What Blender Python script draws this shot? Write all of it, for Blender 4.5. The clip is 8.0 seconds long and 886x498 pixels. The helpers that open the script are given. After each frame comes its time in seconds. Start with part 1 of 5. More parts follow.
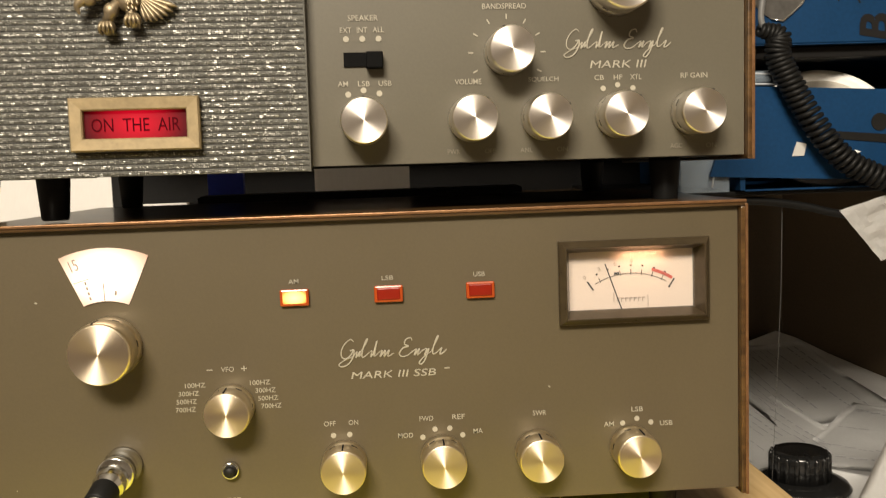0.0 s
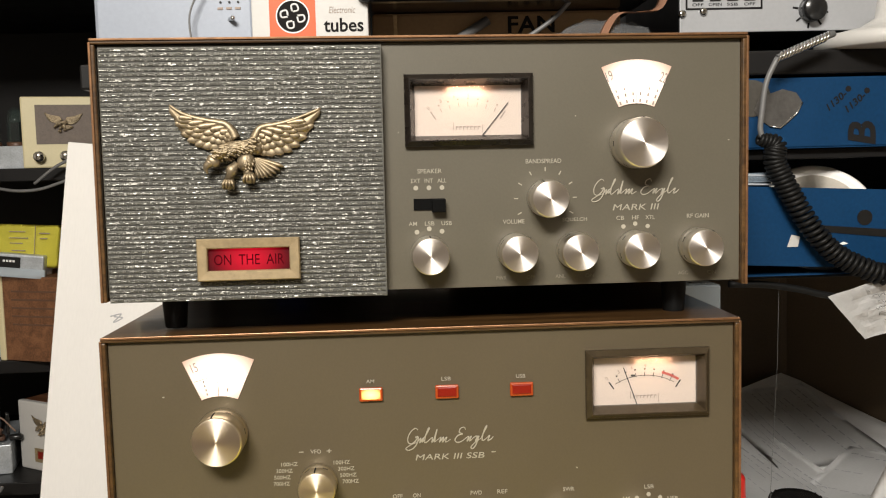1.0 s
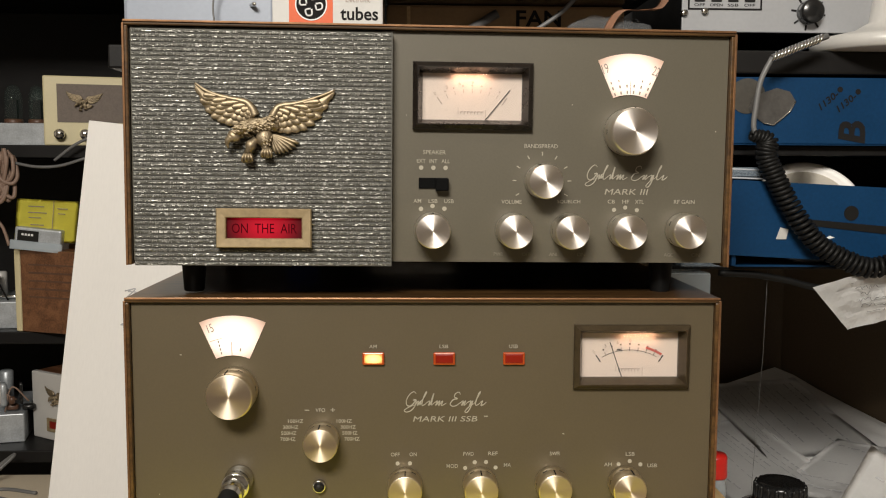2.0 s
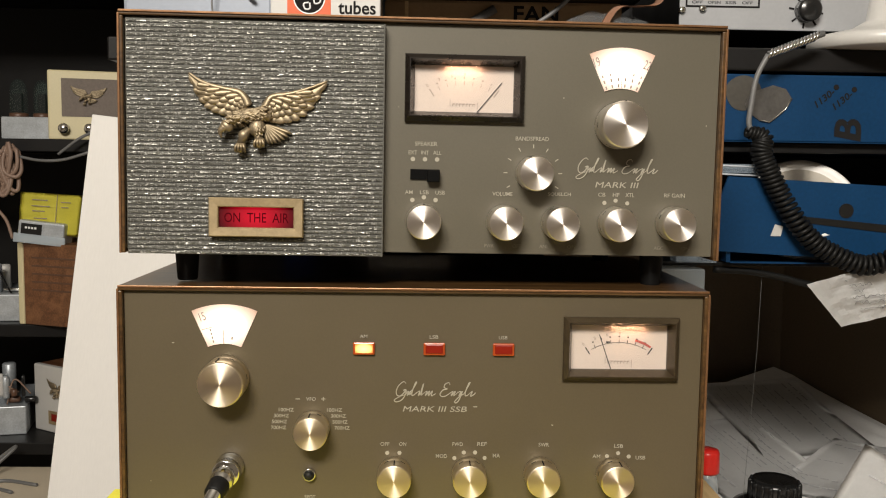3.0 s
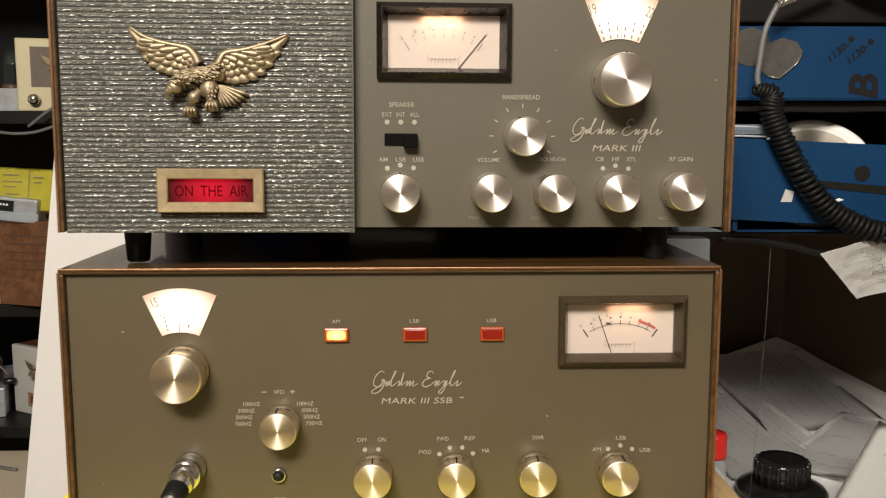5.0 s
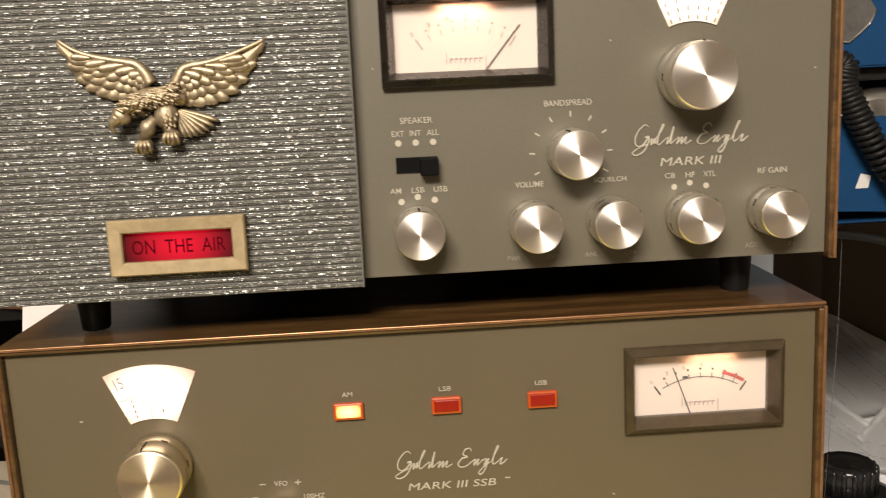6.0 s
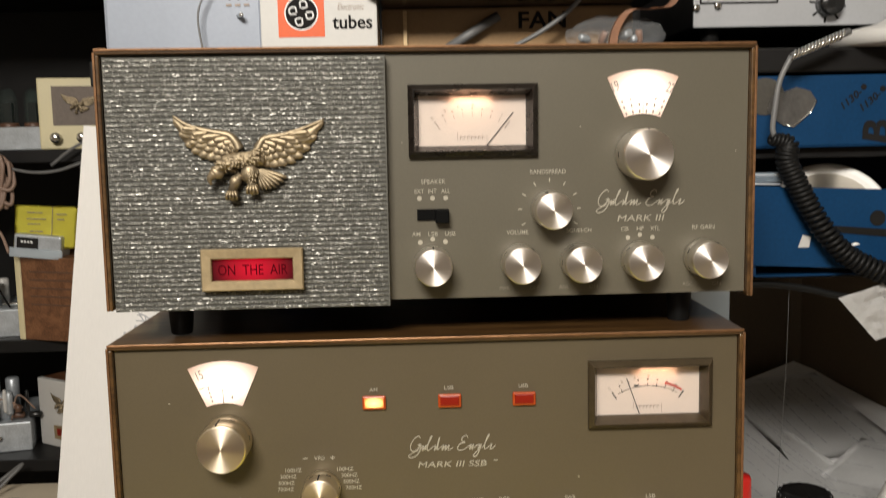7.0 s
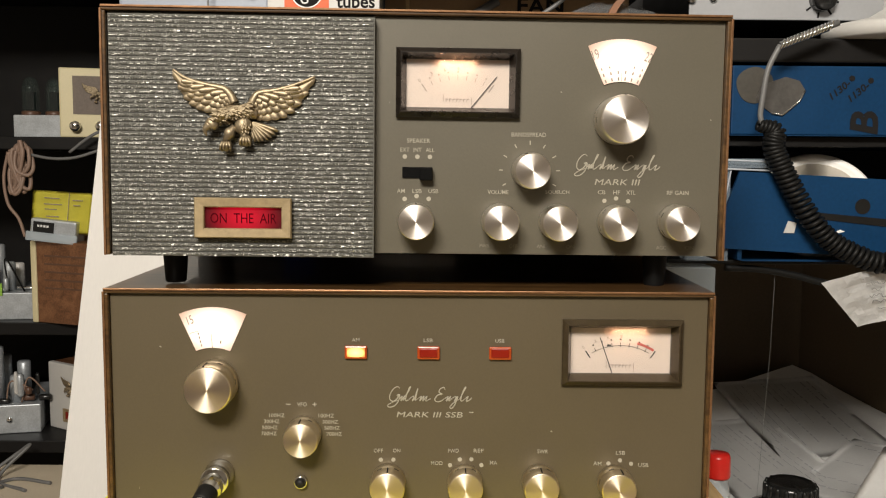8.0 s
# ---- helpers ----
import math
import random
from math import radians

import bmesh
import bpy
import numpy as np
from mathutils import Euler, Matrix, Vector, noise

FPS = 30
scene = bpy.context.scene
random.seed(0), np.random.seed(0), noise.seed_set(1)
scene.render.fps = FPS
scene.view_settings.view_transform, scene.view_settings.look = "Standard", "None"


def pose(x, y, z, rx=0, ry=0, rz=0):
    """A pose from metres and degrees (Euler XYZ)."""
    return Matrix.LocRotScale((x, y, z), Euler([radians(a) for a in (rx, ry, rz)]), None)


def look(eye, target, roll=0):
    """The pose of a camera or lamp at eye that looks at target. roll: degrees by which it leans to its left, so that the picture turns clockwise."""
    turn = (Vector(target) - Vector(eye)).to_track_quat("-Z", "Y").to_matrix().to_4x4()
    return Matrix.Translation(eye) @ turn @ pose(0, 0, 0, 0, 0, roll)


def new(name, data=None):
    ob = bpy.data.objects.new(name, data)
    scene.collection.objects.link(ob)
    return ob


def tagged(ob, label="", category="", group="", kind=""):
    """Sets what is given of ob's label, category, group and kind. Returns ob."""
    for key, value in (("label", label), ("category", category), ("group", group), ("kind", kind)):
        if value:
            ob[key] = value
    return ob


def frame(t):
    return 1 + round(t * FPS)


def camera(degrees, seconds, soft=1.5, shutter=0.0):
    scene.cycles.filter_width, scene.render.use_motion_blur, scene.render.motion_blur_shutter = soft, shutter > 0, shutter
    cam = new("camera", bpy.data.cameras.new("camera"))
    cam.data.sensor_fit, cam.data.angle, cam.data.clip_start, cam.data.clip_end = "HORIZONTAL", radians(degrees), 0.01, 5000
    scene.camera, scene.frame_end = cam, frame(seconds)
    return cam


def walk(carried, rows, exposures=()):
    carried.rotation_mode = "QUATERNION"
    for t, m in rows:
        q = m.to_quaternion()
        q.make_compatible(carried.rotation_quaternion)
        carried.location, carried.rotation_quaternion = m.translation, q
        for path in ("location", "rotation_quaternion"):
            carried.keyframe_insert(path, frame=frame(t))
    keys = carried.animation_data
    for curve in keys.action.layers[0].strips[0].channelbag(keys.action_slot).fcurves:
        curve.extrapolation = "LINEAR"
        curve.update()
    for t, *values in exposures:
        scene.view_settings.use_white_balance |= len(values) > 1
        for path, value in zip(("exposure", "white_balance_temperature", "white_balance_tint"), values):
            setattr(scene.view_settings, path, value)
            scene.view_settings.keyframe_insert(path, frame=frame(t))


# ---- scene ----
cam = camera(52.18, 8.0, soft=1.1, shutter=0.3)
PATH = [
    (0, (0.0143, -0.4467, 0.9627), (0.1307, 1.5413, 0.7774), -1.98),
    (0.2, (0.0218, -0.4517, 0.9699), (0.0971, 1.5396, 0.8004), -1.93),
    (0.5, (0.0085, -0.4687, 0.9976), (0.1007, 1.5219, 0.8273), -2.11),
    (0.7, (-0.0038, -0.5028, 1.0249), (0.0923, 1.4865, 0.8420), -1.74),
    (1, (-0.0112, -0.5438, 1.0349), (0.0748, 1.4469, 0.8626), -1.49),
    (1.5, (-0.0111, -0.5733, 1.0314), (0.0669, 1.4164, 0.8444), -0.33),
    (3, (0.0020, -0.5896, 1.0219), (0.0538, 1.4010, 0.8351), 0.82),
    (3.5, (0.0025, -0.5871, 1.0200), (0.0475, 1.4033, 0.8295), 0.97),
    (4, (0.0041, -0.5848, 1.0189), (0.0415, 1.4054, 0.8244), 0.99),
    (4.5, (0.0056, -0.5805, 1.0171), (0.0617, 1.4076, 0.8072), 1.02),
    (4.7, (0.0110, -0.5688, 1.0125), (0.0701, 1.4182, 0.7934), 0.92),
    (5.8, (0.0119, -0.4106, 1.0488), (0.0833, 1.5557, 0.6902), -3.26),
    (6, (0.0008, -0.4090, 1.0507), (0.0673, 1.5572, 0.6905), -2.90),
    (6.2, (-0.0062, -0.4348, 1.0630), (0.0593, 1.5278, 0.6832), -1.94),
    (6.5, (-0.0057, -0.4929, 1.0600), (0.0552, 1.4772, 0.7205), -1.63),
    (6.7, (-0.0133, -0.5201, 1.0569), (0.0818, 1.4544, 0.7526), -1.02),
    (7, (-0.0013, -0.5418, 1.0584), (0.0417, 1.4439, 0.8233), -1.25),
    (7.2, (0.0040, -0.5510, 1.0420), (0.0253, 1.4428, 0.8919), -0.78),
    (7.5, (0.0095, -0.5503, 1.0346), (0.0201, 1.4396, 0.8338), -0.52),
    (8, (0.0203, -0.5696, 1.0239), (0.0240, 1.4205, 0.8248), 0.45),
]
walk(cam, [(t, look(eye, target, roll)) for t, eye, target, roll in PATH],
     [(0, 0.15, 7100, 10), (0.2, -0.12, 7100, 10), (0.5, -0.30, 6800, 10), (0.7, -0.08, 6500, 10), (1, 0.1, 6300, 10), (1.5, -0.25, 6350, 10), (3, -0.1, 6450, 10), (3.5, 0.0, 6500, 10), (4, -0.12, 6500, 10), (4.5, -0.2, 6500, 10),
      (5.8, 0.3, 6750, 13), (6, 0.3, 6750, 13), (6.5, 0.03, 6500, 11), (7, -0.10, 6350, 10), (7.5, -0.06, 6450, 10), (8, -0.05, 6500, 10)])

# ---- world and lights ----
world = bpy.data.worlds.new("room_air")
scene.world = world
world.use_nodes = True
world.node_tree.nodes["Background"].inputs[0].default_value = (1.0, 0.86, 0.7, 1)
world.node_tree.nodes["Background"].inputs[1].default_value = 0.02


def area_lamp(name, eye, target, wide, high, watts, colour):
    data = bpy.data.lights.new(name, "AREA")
    data.shape, data.size, data.size_y, data.energy, data.color = "RECTANGLE", wide, high, watts, colour
    ob = new(name, data)
    ob.matrix_world = look(eye, target)
    return ob


area_lamp("ceiling_lamp_light", (-0.36, -1.70, 2.16), (-0.05, 0.1, 0.95), 0.8, 0.35, 74, (1.0, 0.93, 0.82))
scene.view_settings.exposure = 0.0


# ---- materials ----
def nodes_of(name):
    m = bpy.data.materials.new(name)
    m.use_nodes = True
    return m, m.node_tree.nodes, m.node_tree.links, m.node_tree.nodes["Principled BSDF"]


def mat(name, colour, rough=0.5, metal=0.0, spread=0.12, scale=40.0, bump=0.0, stretch=(1, 1, 1), fine=300.0, coat=0.0, spec=0.5):
    """A surface with blotches at one scale and grain at a finer one."""
    m, n, l, b = nodes_of(name)
    b.inputs["Metallic"].default_value = metal
    b.inputs["Coat Weight"].default_value = coat
    b.inputs["Specular IOR Level"].default_value = spec
    tc, mp = n.new("ShaderNodeTexCoord"), n.new("ShaderNodeMapping")
    mp.inputs["Scale"].default_value = stretch
    l.new(tc.outputs["Object"], mp.inputs[0])
    big, small = n.new("ShaderNodeTexNoise"), n.new("ShaderNodeTexNoise")
    for tex, s in ((big, scale), (small, fine)):
        tex.inputs["Scale"].default_value, tex.inputs["Detail"].default_value = s, 4
        l.new(mp.outputs[0], tex.inputs["Vector"])
    mix = n.new("ShaderNodeMath")
    mix.operation = "ADD"
    l.new(big.outputs["Fac"], mix.inputs[0]), l.new(small.outputs["Fac"], mix.inputs[1])
    ramp = n.new("ShaderNodeValToRGB")
    ramp.color_ramp.elements[0].position, ramp.color_ramp.elements[1].position = 0.3, 0.72
    half = n.new("ShaderNodeMath")
    half.operation, half.inputs[1].default_value = "MULTIPLY", 0.5
    l.new(mix.outputs[0], half.inputs[0]), l.new(half.outputs[0], ramp.inputs[0])
    ramp.color_ramp.elements[0].color = (*[c * (1 - spread) for c in colour], 1)
    ramp.color_ramp.elements[1].color = (*[min(1, c * (1 + spread)) for c in colour], 1)
    l.new(ramp.outputs[0], b.inputs["Base Color"])
    rr = n.new("ShaderNodeMapRange")
    rr.inputs[3].default_value, rr.inputs[4].default_value = max(0.02, rough * 0.8), min(1, rough * 1.2)
    l.new(big.outputs["Fac"], rr.inputs[0]), l.new(rr.outputs[0], b.inputs["Roughness"])
    if bump:
        bp = n.new("ShaderNodeBump")
        bp.inputs["Strength"].default_value, bp.inputs["Distance"].default_value = bump, 0.001
        l.new(small.outputs["Fac"], bp.inputs["Height"]), l.new(bp.outputs[0], b.inputs["Normal"])
    return m


def wood_mat(name, dark, light, rough, rings=60.0, axis="x", coat=0.0):
    """Grain lines running along one axis."""
    m, n, l, b = nodes_of(name)
    tc, mp = n.new("ShaderNodeTexCoord"), n.new("ShaderNodeMapping")
    mp.inputs["Scale"].default_value = {"x": (0.06, 1, 1), "y": (1, 0.06, 1), "z": (1, 1, 0.06)}[axis]
    l.new(tc.outputs["Object"], mp.inputs[0])
    noise_a, noise_b = n.new("ShaderNodeTexNoise"), n.new("ShaderNodeTexNoise")
    noise_a.inputs["Scale"].default_value, noise_a.inputs["Detail"].default_value, noise_a.inputs["Distortion"].default_value = rings, 5, 1.2
    noise_b.inputs["Scale"].default_value, noise_b.inputs["Detail"].default_value = rings * 9, 3
    l.new(mp.outputs[0], noise_a.inputs["Vector"]), l.new(mp.outputs[0], noise_b.inputs["Vector"])
    mx = n.new("ShaderNodeMix")
    mx.inputs[0].default_value = 0.4
    l.new(noise_a.outputs["Fac"], mx.inputs[2]), l.new(noise_b.outputs["Fac"], mx.inputs[3])
    ramp = n.new("ShaderNodeValToRGB")
    ramp.color_ramp.elements[0].position, ramp.color_ramp.elements[1].position = 0.38, 0.62
    ramp.color_ramp.elements[0].color, ramp.color_ramp.elements[1].color = (*dark, 1), (*light, 1)
    l.new(mx.outputs[0], ramp.inputs[0]), l.new(ramp.outputs[0], b.inputs["Base Color"])
    b.inputs["Roughness"].default_value, b.inputs["Coat Weight"].default_value = rough, coat
    bp = n.new("ShaderNodeBump")
    bp.inputs["Strength"].default_value, bp.inputs["Distance"].default_value = 0.15, 0.0006
    l.new(mx.outputs[0], bp.inputs["Height"]), l.new(bp.outputs[0], b.inputs["Normal"])
    return m


def spun_mat(name, colour, rough):
    """Turned metal: fine rings round the Y axis, whose gloss stands in wedges."""
    m, n, l, b = nodes_of(name)
    b.inputs["Metallic"].default_value, b.inputs["Roughness"].default_value = 1.0, rough
    b.inputs["Base Color"].default_value = (*colour, 1)
    b.inputs["Anisotropic"].default_value = 0.85
    b.inputs["Anisotropic Rotation"].default_value = 0.25
    tan = n.new("ShaderNodeTangent")
    tan.direction_type, tan.axis = "RADIAL", "Y"
    l.new(tan.outputs[0], b.inputs["Tangent"])
    return m


def backlit_mat(name, middle, rim, reach, bright, dim, base=(0.8, 0.7, 0.55)):
    """A translucent plate with a bulb behind its middle."""
    m, n, l, b = nodes_of(name)
    b.inputs["Base Color"].default_value = (*base, 1)
    tc, mp, gr = n.new("ShaderNodeTexCoord"), n.new("ShaderNodeMapping"), n.new("ShaderNodeTexGradient")
    gr.gradient_type = "SPHERICAL"
    mp.inputs["Scale"].default_value = (1 / reach[0], 1, 1 / reach[1])
    l.new(tc.outputs["Object"], mp.inputs[0]), l.new(mp.outputs[0], gr.inputs[0])
    ramp = n.new("ShaderNodeValToRGB")
    ramp.color_ramp.elements[0].color, ramp.color_ramp.elements[1].color = (*rim, 1), (*middle, 1)
    ramp.color_ramp.elements[1].position = 0.45
    power = n.new("ShaderNodeMapRange")
    power.inputs[3].default_value, power.inputs[4].default_value = dim, bright
    l.new(gr.outputs["Fac"], ramp.inputs[0]), l.new(gr.outputs["Fac"], power.inputs[0])
    l.new(ramp.outputs[0], b.inputs["Emission Color"]), l.new(power.outputs[0], b.inputs["Emission Strength"])
    b.inputs["Specular IOR Level"].default_value = 0.15
    return m


def clear_mat(name, colour, rough=0.05, alpha=0.25):
    m, n, l, b = nodes_of(name)
    b.inputs["Base Color"].default_value, b.inputs["Roughness"].default_value = (*colour, 1), rough
    b.inputs["Alpha"].default_value = alpha
    return m


def thread_mat(name):
    """Silver thread; each stitch has its own tone."""
    m, n, l, b = nodes_of(name)
    geo, ramp = n.new("ShaderNodeNewGeometry"), n.new("ShaderNodeValToRGB")
    ramp.color_ramp.elements[0].color, ramp.color_ramp.elements[1].color = (0.17, 0.166, 0.146, 1), (0.82, 0.80, 0.74, 1)
    ramp.color_ramp.elements[0].position = 0.30
    l.new(geo.outputs["Random Per Island"], ramp.inputs[0]), l.new(ramp.outputs[0], b.inputs["Base Color"])
    b.inputs["Metallic"].default_value, b.inputs["Roughness"].default_value = 0.6, 0.40
    return m


PANEL = mat("olive_panel_paint", (0.094, 0.083, 0.060), 0.45, spread=0.07, scale=9, fine=700, bump=0.03)
# Olive paint of the lower plate, reddened to hold the lamps' warm glow.
PANEL_LOW = mat("glow_tinted_olive_paint", (0.085, 0.066, 0.038), 0.45, spread=0.07, scale=9, fine=700, bump=0.03)
CASE = wood_mat("walnut_vinyl", (0.038, 0.018, 0.006), (0.108, 0.056, 0.018), 0.34, 70, "x", 0.2)
EDGE = mat("copper_edge", (0.24, 0.125, 0.060), 0.35, 0.6, 0.3, 60)
CHASSIS = mat("black_chassis", (0.009, 0.0085, 0.008), 0.5, 0.0, spec=0.25)
RUBBER = mat("black_rubber", (0.007, 0.007, 0.007), 0.5, bump=0.1, spec=0.2)
WEFT = mat("dark_weft", (0.020, 0.019, 0.017), 0.7)
CLOTH = mat("warm_silver_speaker_cloth", (0.098, 0.096, 0.084), 0.5, 0.3, 0.6, 1100, 0.5, (0.8, 1, 1.0), 2600)
THREAD = thread_mat("silver_thread")
BRASS = mat("antique_brass", (0.31, 0.25, 0.165), 0.48, 0.80, 0.4, 200, 0.2)
BRASS_FRAME = mat("dull_gold_frame", (0.30, 0.23, 0.13), 0.6, 0.35, 0.25, 90, 0.08)
SPUN = spun_mat("spun_aluminium", (0.93, 0.87, 0.81), 0.42)
SPUN_WARM = spun_mat("spun_champagne", (0.90, 0.77, 0.62), 0.42)
ALUM = mat("satin_aluminium", (0.84, 0.79, 0.71), 0.32, 1.0, 0.06, 80)
ALUM_WARM = mat("champagne_aluminium", (0.84, 0.73, 0.54), 0.32, 1.0, 0.06, 80)
CHROME = mat("chrome", (0.72, 0.72, 0.70), 0.12, 1.0, 0.05, 80)
# Darker copy of the cream print; the knobs' shadow is in its colour.
SHADED_PRINT = mat("knob_shaded_print", (0.20, 0.18, 0.14), 0.7)
PRINT = mat("cream_print", (0.36, 0.33, 0.265), 0.6, spread=0.08, fine=1500)
BEZEL = mat("brown_meter_bezel", (0.013, 0.010, 0.008), 0.28, 0.0, 0.3, 120, 0.05, spec=0.35)
BEZEL_OLIVE = mat("bronze_meter_bezel", (0.060, 0.044, 0.025), 0.30, 0.4, 0.25, 120, 0.05)
METER_FACE = mat("meter_card", (0.56, 0.46, 0.39), 0.6, spread=0.03)
INK = mat("dark_ink", (0.014, 0.013, 0.013), 0.8, spec=0.1)
SLOT = mat("deep_black_plastic", (0.003, 0.003, 0.003), 0.6, spec=0.06)
GREY_INK = mat("grey_ink", (0.30, 0.24, 0.20), 0.6)
FAINT = mat("faint_print", (0.50, 0.50, 0.52), 0.7)
RED_INK = mat("red_ink", (0.5, 0.05, 0.03), 0.6)
DIAL = backlit_mat("backlit_dial", (1.0, 0.88, 0.74), (1.0, 0.50, 0.34), (0.027, 0.021), 2.2, 0.26, (0.30, 0.22, 0.16))
LAMP_ON = backlit_mat("lit_amber_lens", (1.0, 0.74, 0.22), (1.0, 0.18, 0.01), (0.0078, 0.0050), 3.0, 0.7, (0.5, 0.1, 0.02))
LAMP_OFF = mat("red_lens", (0.20, 0.011, 0.004), 0.30, spread=0.05, spec=0.3)
LAMP_RIM = mat("orange_lens_rim", (0.34, 0.052, 0.010), 0.22, spread=0.05)
AIR_LENS = backlit_mat("lit_red_window", (0.95, 0.006, 0.03), (0.40, 0.0, 0.01), (0.026, 0.016), 0.85, 0.03, (0.03, 0.0, 0.002))
AIR_INK = mat("dark_red_ink", (0.055, 0.0, 0.003), 0.6, spec=0.05)
GLASS = clear_mat("clear_glass", (0.06, 0.09, 0.08), 0.03, 0.14)
FILM = clear_mat("clear_plastic_film", (0.60, 0.68, 0.74), 0.12, 0.38)


# ---- building helpers ----
def part(name, bm, material, parent=None, label="", at=None):
    """Links a bmesh as one mesh object, under a thing or a part."""
    me = bpy.data.meshes.new(name)
    bm.to_mesh(me)
    bm.free()
    me.materials.append(material)
    ob = new(name, me)
    if at is not None:
        ob.matrix_basis = at if isinstance(at, Matrix) else Matrix.Translation(at)
    ob.parent = parent
    if label:
        ob["label"] = label
    return ob


def thing(name, m, label, category, group="", kind=""):
    ob = new(name)
    ob.empty_display_size = 0.02
    ob.matrix_basis = m
    return tagged(ob, label, category, group, kind)


def smooth(bm):
    for f in bm.faces:
        f.smooth = True
    return bm


def box(x0, x1, y0, y1, z0, z1, bevel=0.0, bm=None, segments=2):
    own = bmesh.new()
    bmesh.ops.create_cube(own, size=1)
    for v in own.verts:
        v.co = ((x0 + x1) / 2 + v.co.x * (x1 - x0), (y0 + y1) / 2 + v.co.y * (y1 - y0), (z0 + z1) / 2 + v.co.z * (z1 - z0))
    if bevel:
        bmesh.ops.bevel(own, geom=own.edges[:], offset=bevel, segments=segments, affect="EDGES", profile=0.5)
    return own if bm is None else merge(bm, own)


def merge(bm, own, m=None):
    me = bpy.data.meshes.new("joined")
    own.to_mesh(me)
    own.free()
    if m is not None:
        me.transform(m)
    bm.from_mesh(me)
    bpy.data.meshes.remove(me)
    return bm


def lathe(profile, segs=32, axis="y", closed=True):
    """Turns rows of (radius, along) round an axis."""
    bm = bmesh.new()
    rings = []
    for r, a in profile:
        ring = []
        for i in range(segs):
            c, s = math.cos(2 * math.pi * i / segs) * r, math.sin(2 * math.pi * i / segs) * r
            ring.append(bm.verts.new((c, a, s) if axis == "y" else (c, s, a) if axis == "z" else (a, c, s)))
        rings.append(ring)
    for a, b in zip(rings, rings[1:]):
        for i in range(segs):
            bm.faces.new((a[i], a[(i + 1) % segs], b[(i + 1) % segs], b[i]))
    if closed:
        for ring in (rings[0], rings[-1]):
            bm.faces.new(ring)
    bmesh.ops.recalc_face_normals(bm, faces=bm.faces[:])
    return bm


def tube(points, radius, segs=8, bm=None, taper=None):
    """A round strand along a line of points."""
    bm = bm or bmesh.new()
    pts = [Vector(p) for p in points]
    side = None
    rings = []
    for i, p in enumerate(pts):
        way = (pts[min(i + 1, len(pts) - 1)] - pts[max(i - 1, 0)]).normalized()
        side = way.orthogonal().normalized() if side is None else (side - way * side.dot(way)).normalized()
        up = way.cross(side)
        r = radius * (taper(i / (len(pts) - 1)) if taper else 1)
        rings.append([bm.verts.new(p + (side * math.cos(2 * math.pi * k / segs) + up * math.sin(2 * math.pi * k / segs)) * r) for k in range(segs)])
    for a, b in zip(rings, rings[1:]):
        for k in range(segs):
            bm.faces.new((a[k], a[(k + 1) % segs], b[(k + 1) % segs], b[k])).smooth = True
    bm.faces.new(rings[0][::-1]), bm.faces.new(rings[-1])
    return bm


def spline(points, steps=8):
    """Points of a smooth line through the given ones."""
    p = [Vector(q) for q in points]
    p = [2 * p[0] - p[1]] + p + [2 * p[-1] - p[-2]]
    out = []
    for i in range(1, len(p) - 2):
        for k in range(steps):
            t = k / steps
            out.append(0.5 * (2 * p[i] + (p[i + 1] - p[i - 1]) * t + (2 * p[i - 1] - 5 * p[i] + 4 * p[i + 1] - p[i + 2]) * t * t
                              + (3 * p[i] - p[i - 1] - 3 * p[i + 1] + p[i + 2]) * t ** 3))
    return out + [p[-2]]


def slab(outline, y0, y1):
    """A plate with an outline of (x, z), from y0 to y1."""
    bm = bmesh.new()
    front = [bm.verts.new((x, y0, z)) for x, z in outline]
    back = [bm.verts.new((x, y1, z)) for x, z in outline]
    bm.faces.new(front), bm.faces.new(back[::-1])
    for i in range(len(outline)):
        j = (i + 1) % len(outline)
        bm.faces.new((front[j], front[i], back[i], back[j]))
    bmesh.ops.recalc_face_normals(bm, faces=bm.faces[:])
    return bm


def lettering(words, width, height, slant=0.0, bold=0.0):
    """Letters as a flat mesh standing in the x-z plane, centred, of the given size."""
    cu = bpy.data.curves.new("letters", "FONT")
    cu.body, cu.shear, cu.offset, cu.resolution_u, cu.extrude = words, slant, bold, 3, 0.02
    ob = new("letters", cu)
    bpy.context.view_layer.update()
    me = bpy.data.meshes.new_from_object(ob.evaluated_get(bpy.context.evaluated_depsgraph_get()))
    bpy.data.objects.remove(ob)
    bpy.data.curves.remove(cu)
    bm = bmesh.new()
    bm.from_mesh(me)
    bpy.data.meshes.remove(me)
    xs, ys = [v.co.x for v in bm.verts], [v.co.y for v in bm.verts]
    kx, kz = width / (max(xs) - min(xs)), height / (max(ys) - min(ys))
    for v in bm.verts:
        v.co = ((v.co.x - (max(xs) + min(xs)) / 2) * kx, -v.co.z * 0.005, (v.co.y - (max(ys) + min(ys)) / 2) * kz)
    return bm


MM = 0.001


def legend(words, x, z, width, height, parent, material, y=0.0036, slant=0.0, bold=0.002, name="legend", turn=0.0):
    return part(name, lettering(words, width * MM, height * MM, slant, bold), material, parent, "", pose(x * MM, y, z * MM, 0, turn, 0))


def dot(x, z, r, parent, y=0.0036):
    return part("printed_dot", lathe([(r * MM, 0), (r * MM, 0.0003)], 14), PRINT, parent, "", (x * MM, y, z * MM))


